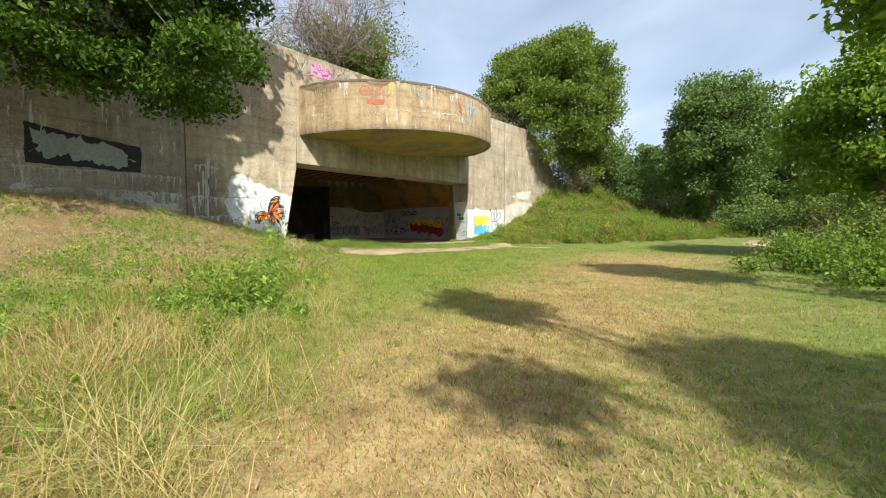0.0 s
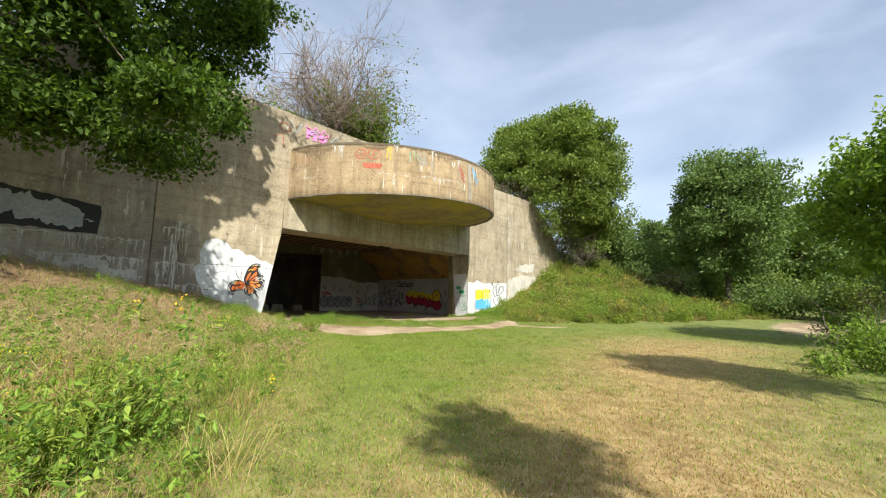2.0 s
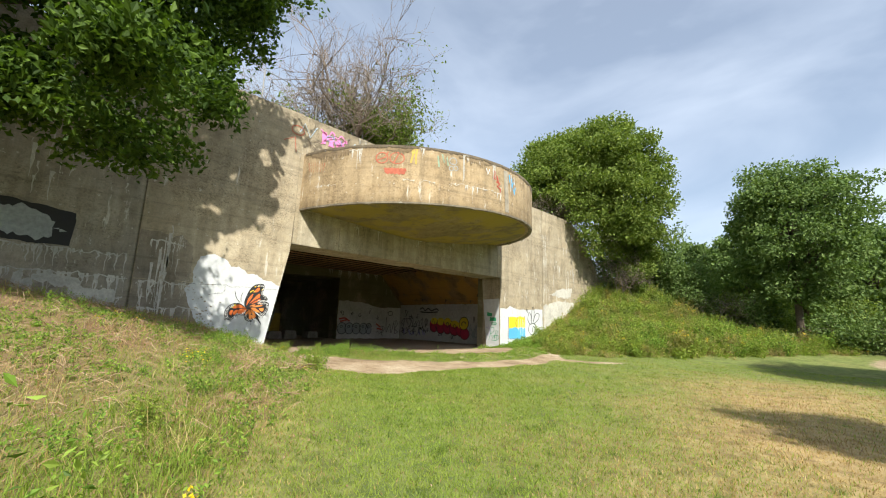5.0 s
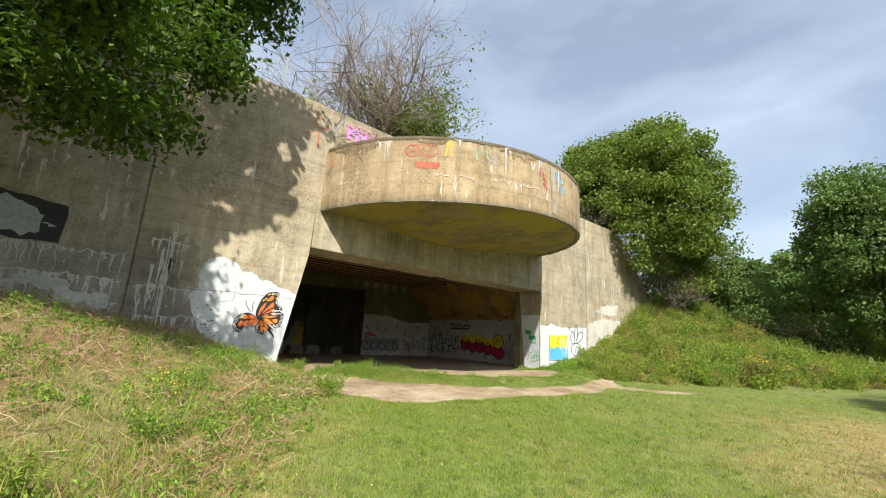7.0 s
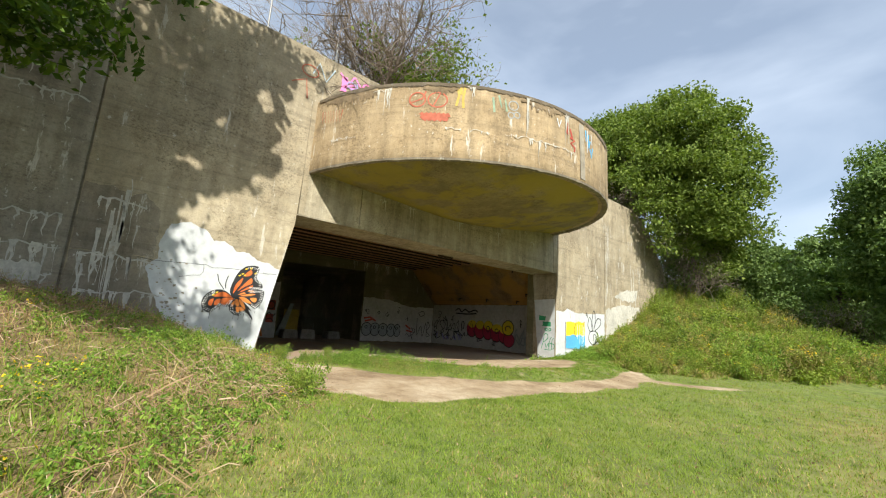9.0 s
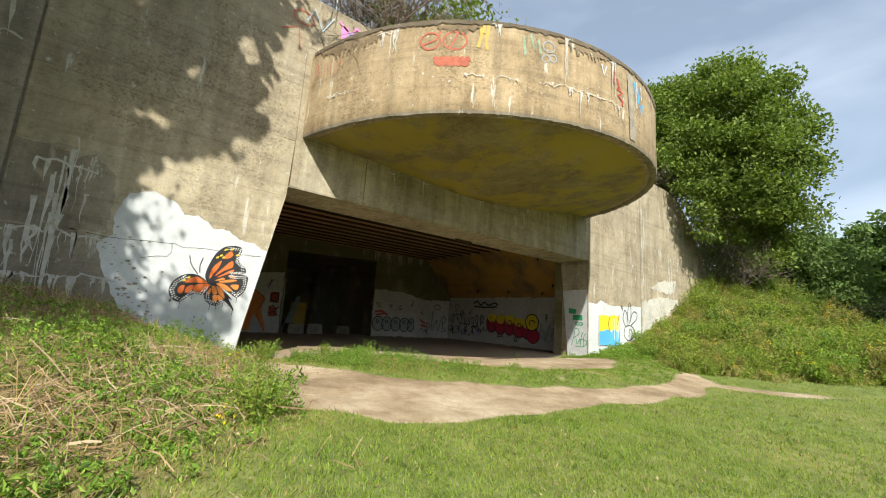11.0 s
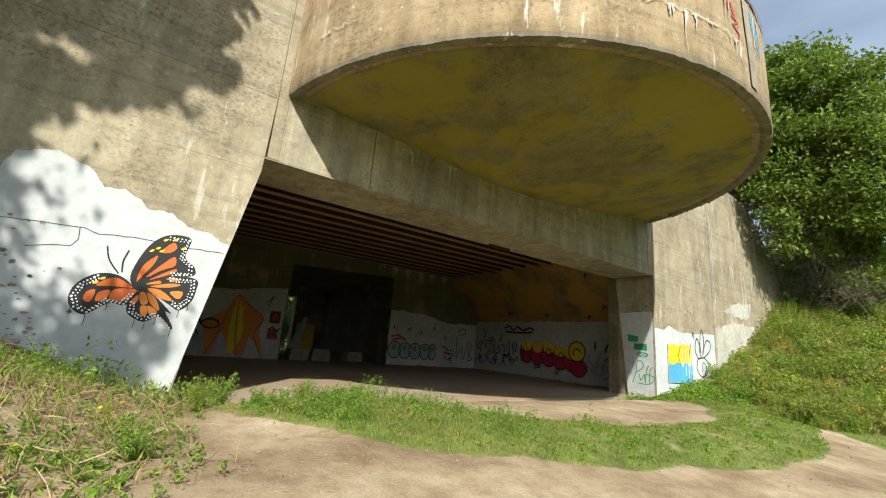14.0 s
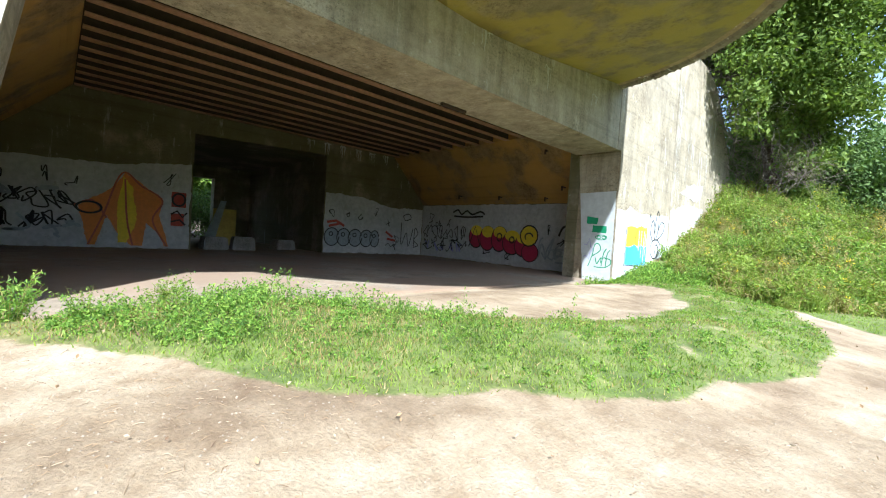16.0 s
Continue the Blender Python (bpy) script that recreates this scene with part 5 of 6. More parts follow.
# white patch with the butterfly
patch = [(8.75, 0.3), (8.4, 1.0), (8.1, 1.6), (7.75, 2.3), (7.6, 2.75), (7.85, 3.0), (7.8, 3.4), (8.0, 4.0), (8.45, 4.15), (8.85, 4.0), (9.1, 3.72), (9.5, 3.68), (9.75, 3.5), (10.1, 3.52), (10.5, 3.3), (10.8, 3.25), (11.09, 3.05), (10.55, 0.1), (8.8, 0.1)]
white = mural("white_patch", "ragged white painted patch on tan concrete", "paint")
flat("paint_field", WHITE_PAINT, white, on_front, [[(min(u, left_edge(v) - 0.004) if u < left_edge(v) - 0.15 else left_edge(v) - 0.004, v) for u, v in ragged(patch, 0.065, 0.06, 13)]], off=0.008)
rng = np.random.default_rng(8)
chips = []
for k in range(90):
    v = rng.uniform(0.6, 3.3)
    u, r = 8.75 - 0.42 * v + 0.1 + abs(rng.normal()) * 0.35, rng.uniform(0.012, 0.055)
    chips.append([(u + r * math.cos(a) * rng.uniform(0.5, 1.3), v + 0.6 * r * math.sin(a) * rng.uniform(0.5, 1.3)) for a in (0, 1.05, 2.1, 3.1, 4.2, 5.2)])
flat("flaked_spot", CONCRETE_GREY, white, on_front, chips, off=0.011)
crack = [(7.4, 2.98), (7.9, 2.95), (8.5, 2.98), (9.0, 3.0), (9.2, 2.93), (9.7, 2.98), (10.3, 2.94), (11.0, 2.97)]
flat("crack", BLACK, white, on_front, lines=[ragged(crack, 0.03, 0.08, 5)[:int(3.6 / 0.08)], [(8.95, 2.99), (8.97, 2.8), (8.9, 2.68), (8.7, 2.66), (8.4, 2.58)]], width=0.010, off=0.0125)

butterfly = mural("butterfly_mural", "painted orange and black butterfly on the white patch", "mural")


def bf(pts):
    return [(10.0 + a / 100, 2.3 + b / 100) for a, b in pts]


fore = [(-19, -8), (-27, 5), (-20, 38), (-7, 66), (15, 83), (46, 82), (43, 49), (60, 33), (61, 18), (27, 9), (-6, -9)]
hindl = [(-18, -14), (-41, 2), (-69, 1), (-90, -17), (-96, -39), (-89, -56), (-71, -64), (-46, -44), (-23, -44), (-12, -20)]
hind = [(-9, -9), (26, 12), (67, 12), (70, -8), (66, -28), (51, -44), (34, -36), (2, -16)]
low = [(-11, -20), (-21, -37), (-20, -55), (-7, -65), (7, -68), (26, -58), (45, -77), (46, -71), (32, -49), (41, -51), (18, -29), (-3, -17)]
for i, w in enumerate((fore, hindl, hind, low)):
    flat("wing", BLACK, butterfly, on_front, [curved(bf(w), True, 5)], off=0.0135 + 0.0006 * i)
flat("body", BLACK, butterfly, on_front, [curved(bf([(-26, 0), (-18, 0), (-6, -8), (6, -16), (8, -24), (-2, -20), (-14, -18), (-22, -10)]), True, 5)], off=0.0165)
cells = (((-17, -4), (-14, 22), (3, 44), (1, 29), (-9, 10)), ((-6, 4), (7, 23), (27, 46), (31, 31), (14, 20)), ((0, 1), (18, 16), (33, 25), (32, 18)), ((6, 51), (21, 70), (28, 62), (20, 52)), ((-67, -18), (-54, -5), (-40, -3), (-20, -15), (-44, -16)), ((-78, -41), (-76, -29), (-66, -25), (-69, -44)), ((-63, -42), (-61, -28), (-48, -23), (-51, -38)), ((-45, -38), (-43, -21), (-14, -18), (-25, -36)))
for k in cells:
    flat("wing_cell", ORANGE, butterfly, on_front, [curved(bf(k), True, 4)], off=0.0175)
cells = (((-4, -7), (13, 2), (16, -3)), ((22, 6), (37, 10), (41, 5)), ((3, -10), (28, -1), (46, -1), (29, -8)), ((0, -14), (19, -14), (38, -29), (18, -27)), ((32, -15), (50, -12), (50, -23), (43, -25)), ((-9, -23), (-2, -21), (5, -37), (-4, -40)), ((1, -20), (15, -29), (23, -48), (9, -38)), ((-18, -37), (-11, -26), (-9, -34), (-14, -43)), ((-4, -44), (5, -43), (7, -57), (0, -58)), ((6, -41), (21, -50), (14, -57), (10, -55)))
for k in cells:
    flat("wing_cell", AMBER, butterfly, on_front, [curved(bf(k), True, 4)], off=0.0175)
dots = []
for w, spans in ((fore, (4.6, 8.6)), (hindl, (2.6, 8.2)), (hind, (1.6, 5.4)), (low, (1.6, 6.0))):
    mid = np.mean(np.array(w, float), 0)
    for i in range(int(spans[0]), int(spans[1]) + 1):
        a, b = np.array(w[i % len(w)], float), np.array(w[(i + 1) % len(w)], float)
        steps = max(1, int(np.hypot(*(b - a)) / 5.2))
        for k in range(steps):
            p = a + (b - a) * k / steps
            d = (mid - p) / np.hypot(*(mid - p))
            for deep, r in ((3.6, 1.7), (8.4, 1.35)):
                q, r = p + d * (deep + rng.uniform(-0.5, 0.5)), r * rng.uniform(0.75, 1.2)
                dots.append(bf([(q[0] + r * math.cos(t), q[1] + r * math.sin(t)) for t in (0, 0.9, 1.8, 2.7, 3.6, 4.5, 5.4)]))
flat("wing_spot", SNOW, butterfly, on_front, dots, off=0.0185, label="rows of small white spots")
flat("wing_spot", SUNNY, butterfly, on_front, [curved(bf([(a, b), (a + 5, b + 1), (a + 7, b + 5), (a + 2, b + 4)]), True, 3) for a, b in ((-10, 48), (-2, 54), (4, 50), (6, 70), (20, 73), (34, 60), (-72, -16), (-64, -8))], off=0.0188, label="pale yellow spots")
flat("antenna", BLACK, butterfly, on_front, lines=[curved(bf(k)) for k in (((-66, 47), (-59, 25), (-43, 5)), ((-37, 45), (-41, 26), (-39, 8)))], width=0.022, off=0.0165)
flat("drip", BLACK, butterfly, on_front, lines=[bf([(a, b), (a + 1, b - 6), (a, b - c)]) for a, b, c in ((-71, -63, 18), (-48, -45, 10), (-90, -56, 10), (-8, -64, 15), (6, -67, 14), (20, -60, 12), (50, -43, 14), (62, -34, 10), (44, -74, 16))], width=0.010, off=0.0165)

# old black and grey panel on the shaded wall
panel = mural("black_grey_graffiti", "black rectangle with a smeared grey cloud on grey concrete")
flat("black_field", BLACK, panel, on_front, [ragged([(0.85, 3.85), (4.32, 3.8), (4.34, 4.86), (3.6, 4.98), (2.2, 5.1), (0.86, 5.35)], 0.05, 0.1, 2)], off=0.009)
weathering = mural("dark_weathering", "dark damp weathering low on the concrete wall", "stain")
flat("damp_field", DAMP_WALL, weathering, on_front, [ragged([(6.05, 0.3), (6.05, 2.96), (7.75, 2.96), (7.95, 2.4), (8.2, 1.8), (8.5, 0.9), (8.7, 0.3)], 0.07, 0.09, 41), ragged([(6.05, 3.0), (6.05, 4.7), (6.6, 4.72), (7.0, 4.5), (7.3, 4.7), (7.7, 4.3), (7.75, 3.0)], 0.07, 0.09, 43)], off=0.0068)
wash_band = mural("whitewash_band", "flaking whitewash patches low on the grey wall", "paint")
rw = np.random.default_rng(61)
for k in range(34):
    u, v, w, h = -3.8 + 0.29 * k + rw.uniform(-0.2, 0.2), 2.62 + rw.uniform(-0.5, 0.32), rw.uniform(0.10, 0.36), rw.uniform(0.08, 0.30)
    if u + w > 5.85:
        continue
    flat("paint_patch", LIME, wash_band, on_front, [ragged([(u - w, v - h * 0.6), (u - w * 0.2, v - h * 1.5), (u + w * 0.3, v - h * 0.8), (u + w, v - h * 1.1), (u + w * 0.9, v + h * 0.8), (u, v + h), (u - w * 0.9, v + h * 0.7)], 0.45 * min(w, h), 0.05, 70 + k)], off=0.0095 + 0.0003 * (k % 4))
flat("grey_cloud", GREYP, panel, on_front, [ragged([(0.95, 4.2), (1.5, 4.05), (2.4, 4.1), (3.2, 3.95), (3.7, 4.0), (4.2, 4.25), (3.9, 4.5), (3.5, 4.75), (2.6, 4.8), (1.8, 5.0), (1.0, 5.15)], 0.32, 0.08, 6)], off=0.0115)


# lime streaks running from joints and cracks
def lime_line(u0, u1, v, drop, count, seed, where=on_front, mat=None, wide=0.05, level=True):
    r = np.random.default_rng(seed)
    thing = tagged(empty("lime_stain"), "chalky white lime streaks run down the concrete", "stain", "lime stains")
    if level:
        pts = [(u, v + 0.04 * r.normal()) for u in np.linspace(u0, u1, max(6, int(abs(u1 - u0) / (0.12 if where is not on_rim else 0.8))))]
        bm = bmesh.new()
        line(bm, where, pts, wide * (0.8 if where is not on_rim else 0.45), 0.0085 if where is not on_rim else 0.03, 0, r)
        part("crust", bm, mat or LIME, thing)
    for k in range(count):
        u = r.uniform(min(u0, u1), max(u0, u1))
        d = drop * r.uniform(0.15, 1.0)
        top = v + (0 if level else r.normal() * 0.5)
        j = (0.02 if where is not on_rim else 0.12) * r.normal(size=4)
        w = wide * r.uniform(0.4, 2.0)
        bm = bmesh.new()
        line(bm, where, [(u, top + 0.03), (u + j[0], top - d * 0.2), (u + j[1], top - d * 0.45), (u + j[2], top - d * 0.75), (u + j[3], top - d)], w, (0.0088 if where is not on_rim else 0.031) + 0.0002 * (k % 7), 0.9, r)
        part("streak", bm, mat or LIME, thing)
    return thing


for i, (a, b, v, d, n) in enumerate(((0.5, 5.8, 3.72, 0.7, 34), (2.6, 5.9, 2.98, 0.8, 40), (4.0, 5.85, 2.3, 0.4, 20), (6.2, 7.7, 2.9, 0.9, 12), (3.6, 5.8, 6.75, 0.5, 12), (4.6, 5.9, 8.6, 1.2, 10), (6.4, 7.4, 4.35, 0.6, 6), (6.3, 8.0, 2.0, 0.9, 12), (26.7, 31.4, 2.98, -0.5, 10), (31.8, 37.0, 6.7, 1.6, 26), (31.8, 36.5, 4.6, 1.5, 22), (28.0, 31.5, 4.9, 0.8, 8), (32, 38, 8.6, 1.0, 14))):
    lime_line(a, b, v, d, n, 200 + i, level=a < 20)
lime_line(6.7, 7.2, 4.3, 3.1, 9, 230, on_front, None, 0.05, False)
lime_line(6.35, 7.3, 3.2, 2.2, 6, 232, on_front, None, 0.10, False)
lime_line(6.2, 7.6, 1.9, 1.2, 4, 233, on_front, None, 0.08, False)
lime_line(0.5, 5.7, 7.3, 1.1, 16, 234, on_front, None, 0.07, False)
lime_line(2.0, 5.7, 9.3, 1.3, 12, 235, on_front, None, 0.08, False)
lime_line(-4.0, 5.7, 6.2, 0.9, 18, 236, on_front, None, 0.06, False)
lime_line(31.75, 32.3, 8.5, 5.0, 8, 231, on_front, None, 0.03, False)
for i, (a, b, v, d, n) in enumerate(((-41, -37, 7.68, 0.15, 3), (-35, -30, 7.66, 0.1, 2), (-26, -4, 7.74, 0.3, 12), (-60, -55, 9.0, 0.9, 6), (-20.2, -19.0, 9.1, 1.5, 5), (-16.5, -16.2, 7.7, 0.9, 2), (-72, -64, 7.5, 0.2, 5), (-8, -6, 9.0, 1.2, 3), (-36, -34, 9.1, 0.8, 3))):
    lime_line(a, b, v, d, n, 240 + i, on_rim, None, 0.045)
for i, (a, b) in enumerate(((14.5, 14.8), (15.9, 16.2), (18.5, 19.0), (21.2, 21.5), (23.9, 24.3))):
    lime_line(a, b, 6.35, 0.7, 3, 260 + i, on_lintel, None, 0.035)
for i in range(8):
    lime_line(20.5 + i * 0.9, 20.9 + i * 0.9, 5.85, 0.7, 5, 270 + i, on_back, None, 0.05)
flat("white_smear", LIME, mural("white_smear", "smeared white paint low on the tan wall", "paint"), on_front, [ragged([(31.7, 1.6), (31.75, 3.4), (33.6, 3.8), (36.5, 3.9), (36.8, 3.2), (34, 2.4), (33, 1.9)], 0.18, 0.09, 12), ragged([(32.6, 4.3), (34.6, 4.95), (36.3, 5.1), (36.0, 4.3), (34.5, 4.2)], 0.2, 0.09, 14)], off=0.010)

# dark weathering at the canopy's upper edge, and its tags
bm = bmesh.new()
for a in np.arange(-79, 70, 0.25):
    d = 0.20 + 0.16 * noise.noise(Vector((a * 0.21, 3, 1))) + 0.14 * noise.noise(Vector((a * 0.9, 7, 1))) + 0.10 * noise.noise(Vector((a * 3.1, 2, 1)))
    d *= 0.5
    q = [bm.verts.new(on_rim(*p, 0.027)) for p in ((a, 9.205), (a + 0.25, 9.205), (a + 0.25, 9.19 - max(0.04, d)), (a, 9.19 - max(0.04, d)))]
    bm.faces.new(q)
tagged(part("dark_stain", bm, BLACKENED), "dark weathered band along the canopy's edge", "stain")


def loop(u, v, ru, rv, n=14, start=0.0, turn=6.5):
    return [(u + ru * math.cos(start + turn * i / n), v + rv * math.sin(start + turn * i / n)) for i in range(n + 1)]


tag_a = mural("red_tag", "faded red spray-painted loops and block on the canopy")
flat("stroke", RUSTY, tag_a, on_rim, lines=[loop(-48.2, 8.62, 2.0, 0.24), loop(-43.2, 8.62, 2.4, 0.25), [(-50.0, 8.5), (-47, 8.65), (-46.2, 8.9)], [(-44.2, 8.4), (-42.6, 8.85)]], width=0.045)
flat("block", RUSTY, tag_a, on_rim, lines=[[(-47.2 + k * 0.35, 8.1 + 0.06 * math.sin(k * 2.1)) for k in range(21)], [(-47 + k * 0.34, 7.99 + 0.05 * math.sin(k * 1.7)) for k in range(20)]], width=0.12)
flat("stroke", OLIVE, tag_a, on_rim, lines=[[(-38.4, 9.1), (-38.0, 8.8), (-38.6, 8.45)], [(-36.6, 9.1), (-37.0, 8.7), (-36.8, 8.4)], [(-37.6, 9.1), (-37.5, 8.85)]], width=0.08)
tag_b = mural("green_grey_tag", "faint green and grey spirals on the canopy")
flat("stroke", paint("pale_green_paint", (0.30, 0.42, 0.30), 0.8, 0.6), tag_b, on_rim, lines=[[(-28, 9.0), (-27.2, 8.6), (-26.3, 8.9), (-25.8, 8.5)], [(-29.5, 8.9), (-29.0, 8.4)]], width=0.07)
flat("stroke", GREYP, tag_b, on_rim, lines=[loop(-24, 8.75, 1.3, 0.16, 16, 0, 9), loop(-23, 8.45, 0.8, 0.1), loop(-24.6, 8.4, 0.8, 0.1)], width=0.035)
tag_c = mural("red_blue_tag", "worn red and blue letters on the canopy")
flat("stroke", RED, tag_c, on_rim, lines=[[(-7.5, 8.8), (-6.2, 8.75), (-6.5, 8.5), (-7.2, 8.45), (-6, 8.4)], [(-5.5, 8.3), (-3.5, 8.25), (-5.2, 8.1), (-3.4, 8.0), (-3.6, 7.85)], [(-5.5, 8.6), (-4.5, 8.3)]], width=0.08)
flat("stroke", AZURE, tag_c, on_rim, lines=[[(1.8, 8.9), (2.2, 8.5), (3.4, 8.8), (3.8, 8.3), (4.6, 8.6)], [(4.4, 8.3), (5.2, 8.0), (6.0, 8.4)]], width=0.09)
flat("stroke", paint("pale_grey_paint", (0.6, 0.6, 0.58)), tag_c, on_rim, lines=[[(-10.5, 8.8), (-9.8, 8.5), (-9, 8.8)], [(3.0, 8.95), (2.8, 8.1)], [(5.0, 8.9), (5.6, 8.5)]], width=0.06)
tag_d = mural("rusty_tag", "faded rust-red scribble at the canopy's end")
flat("stroke", RUSTY, tag_d, on_rim, lines=[[(-77 + k * 0.55, 8.5 + 0.22 * (-1) ** k - 0.01 * k) for k in range(15)]], width=0.04)
bm = bmesh.new()
line(bm, on_rim, [(-0.6, 9.0), (-0.2, 8.3), (0.2, 7.6), (0.4, 7.0)], 0.30, 0.025)
tagged(part("dark_stain", bm, CONCRETE_GREY), "dark vertical run of damp on the canopy", "stain")

def damp_edge(u0, u1, deep, seed):
    """Dark damp under the canopy's top edge, running down unevenly."""
    r = np.random.default_rng(seed)
    us = np.arange(u0, u1, 0.35)
    low = [9.03 - deep * (0.25 + 0.75 * r.uniform() ** 2) * math.sin(math.pi * (i + 0.7) / (len(us) + 0.4)) ** 0.5 for i in range(len(us))]
    b = bmesh.new()
    for i in range(len(us) - 1):
        b.faces.new([b.verts.new(on_rim(*p, 0.0235)) for p in ((us[i], low[i]), (us[i + 1], low[i + 1]), (us[i + 1], 9.04), (us[i], 9.04))])
    tagged(part("damp_stain", b, DAMP_EDGE), "dark streaky damp below the canopy's top edge", "stain")


DAMP_EDGE = concrete("damp_rim_concrete", (0.40, 0.30, 0.18), (0.21, 0.155, 0.095), 0.6, 0.6)
damp_edge(-76.0, -58.0, 0.55, 3)
damp_edge(-47.0, -38.0, 0.25, 4)
damp_edge(-22.0, -8.0, 0.35, 5)

# graffiti above the canopy's end
top_tag = mural("pink_graffiti", "pink and blue spray-paint high on the parapet wall")
flat("pink_field", PINK, top_tag, on_front, [ragged([(12.35, 10.0), (12.6, 10.05), (12.62, 10.66), (12.4, 10.6)], 0.06, 0.05, 4), ragged([(12.72, 10.0), (13.05, 10.02), (13.0, 10.4), (12.76, 10.36)], 0.06, 0.05, 6), ragged([(13.15, 10.05), (13.62, 10.0), (13.66, 10.3), (13.2, 10.55)], 0.07, 0.05, 8)],
     [curved([(12.3, 10.72), (12.7, 10.5), (12.9, 10.78), (13.2, 10.5), (13.4, 10.74), (13.75, 10.45)]), curved([(12.5, 10.2), (12.9, 10.45), (13.3, 10.2), (13.7, 10.6)])], width=0.07, off=0.012)
flat("stroke", paint("pale_blue_paint", (0.45, 0.55, 0.62)), top_tag, on_front, lines=[[(11.3, 10.2), (11.5, 10.7), (11.8, 10.1), (12.1, 10.7)], [(13.8, 10.1), (14.2, 10.6), (14.6, 10.2), (15.0, 10.6), (15.5, 10.2)]], width=0.055, off=0.011)
flat("stroke", RUSTY, top_tag, on_front, lines=[loop(11.2, 10.25, 0.3, 0.22), [(10.6, 9.6), (11.1, 9.9), (11.2, 9.2)]], width=0.04, off=0.013)
flat("stroke", LILAC, top_tag, on_front, lines=[loop(12.8, 10.4, 0.18, 0.14), [(13.0, 10.6), (13.1, 10.2), (13.4, 10.5), (13.5, 10.15)]], width=0.05, off=0.0145)

# painted pier: yellow and blue field, black flower tag, green tags
base_white = mural("white_pier_paint", "white painted lower part of pier and wall", "paint")
flat("paint_field", WHITE_PAINT, base_white, on_front, [ragged([(26.31, 0.2), (31.6, 0.9), (31.6, 3.1), (29.6, 2.98), (28.2, 2.96), (27.4, 3.15), (27.0, 2.95), (26.31, 2.95)], 0.05, 0.08, 9)], off=0.009)
flat("paint_field", WHITE_PAINT, base_white, on_reveal, [ragged([(-21.46, 0.25), (-22.53, 0.25), (-22.86, 3.55), (-21.46, 3.6)], 0.015, 0.08, 10)])
flag = mural("yellow_blue_panel", "yellow over blue painted panel on the white wall")
flat("yellow_field", SUNNY, flag, on_front, [ragged([(27.3, 1.62), (29.25, 1.7), (29.23, 2.48), (28.9, 2.42), (28.6, 2.5), (28.2, 2.38), (27.9, 2.42), (27.3, 2.38)], 0.04, 0.08, 5)], off=0.0125)
flat("blue_field", AZURE, flag, on_front, [ragged([(27.28, 0.95), (28.3, 0.9), (29.3, 0.92), (29.26, 1.7), (29.0, 1.6), (28.7, 1.78), (28.4, 1.6), (28.0, 1.72), (27.7, 1.62), (27.3, 1.62)], 0.05, 0.07, 7)], off=0.0135)
flat("stroke", BLACK, flag, on_front, lines=[[(27.24, 2.4), (27.22, 0.9), (27.9, 0.9), (28.5, 0.88)], [(28.25, 1.6), (28.1, 2.0), (28.3, 2.4)], [(29.0, 2.0), (29.2, 2.5)]], width=0.04, off=0.015)
flat("stroke", SNOW, flag, on_front, lines=[[(a, 2.3), (a + 0.02, b)] for a, b in ((28.7, 1.2), (28.95, 1.0), (28.45, 1.5), (29.1, 1.3))], width=0.035, off=0.0145)
flower = mural("black_flower_tag", "black outline of a flower-like tag on white paint")
flat("petal", BLACK, flower, on_front, lines=[curved(k) for k in (((29.9, 1.9), (29.6, 2.3), (29.8, 2.8), (30.1, 2.4), (30.1, 2.0)), ((30.0, 2.2), (30.2, 3.1), (30.4, 3.15), (30.45, 2.6), (30.3, 2.1)), ((30.3, 2.2), (30.7, 2.75), (31.1, 2.7), (31.0, 2.35), (30.4, 2.0)), ((29.8, 1.9), (29.7, 1.5), (30.1, 1.2), (30.6, 1.35), (30.8, 1.75), (30.4, 2.0), (29.9, 1.95)), ((30.2, 1.4), (30.3, 1.8), (30.6, 1.6), (30.4, 1.3)), ((29.4, 2.85), (29.5, 3.05), (29.55, 2.75)))], width=0.06, off=0.0125)
puff = mural("green_tags", "green spray-painted block and lettering on the pier")
flat("block", GREEN, puff, on_reveal, [ragged([(-22.5, 2.40), (-22.1, 2.38), (-22.05, 2.62), (-22.5, 2.68)], 0.03, 0.05, 1), ragged([(-22.28, 2.08), (-21.72, 2.06), (-21.72, 2.32), (-22.25, 2.34)], 0.025, 0.05, 2)], off=0.0105)
flat("letter", GREEN, puff, on_reveal, lines=[curved(k) for k in (((-22.34, 0.80), (-22.2, 1.2), (-22.12, 1.62), (-21.95, 1.64), (-21.9, 1.42), (-22.18, 1.2)), ((-22.06, 1.14), (-21.99, 0.92), (-21.86, 1.15), (-21.84, 0.95)), ((-21.66, 1.5), (-21.76, 1.3), (-21.82, 0.84)), ((-21.84, 1.14), (-21.68, 1.16)), ((-21.52, 1.45), (-21.62, 1.3), (-21.66, 0.84)), ((-21.68, 1.14), (-21.5, 1.1), (-21.48, 0.95), (-21.7, 0.80), (-22.1, 0.80)))], width=0.035, off=0.0105)
flat("loop", GREEN, puff, on_reveal, lines=[loop(-21.9, 1.9, 0.22, 0.09), loop(-21.98, 1.9, 0.07, 0.05), loop(-21.8, 1.9, 0.07, 0.05)], width=0.03, off=0.0105)
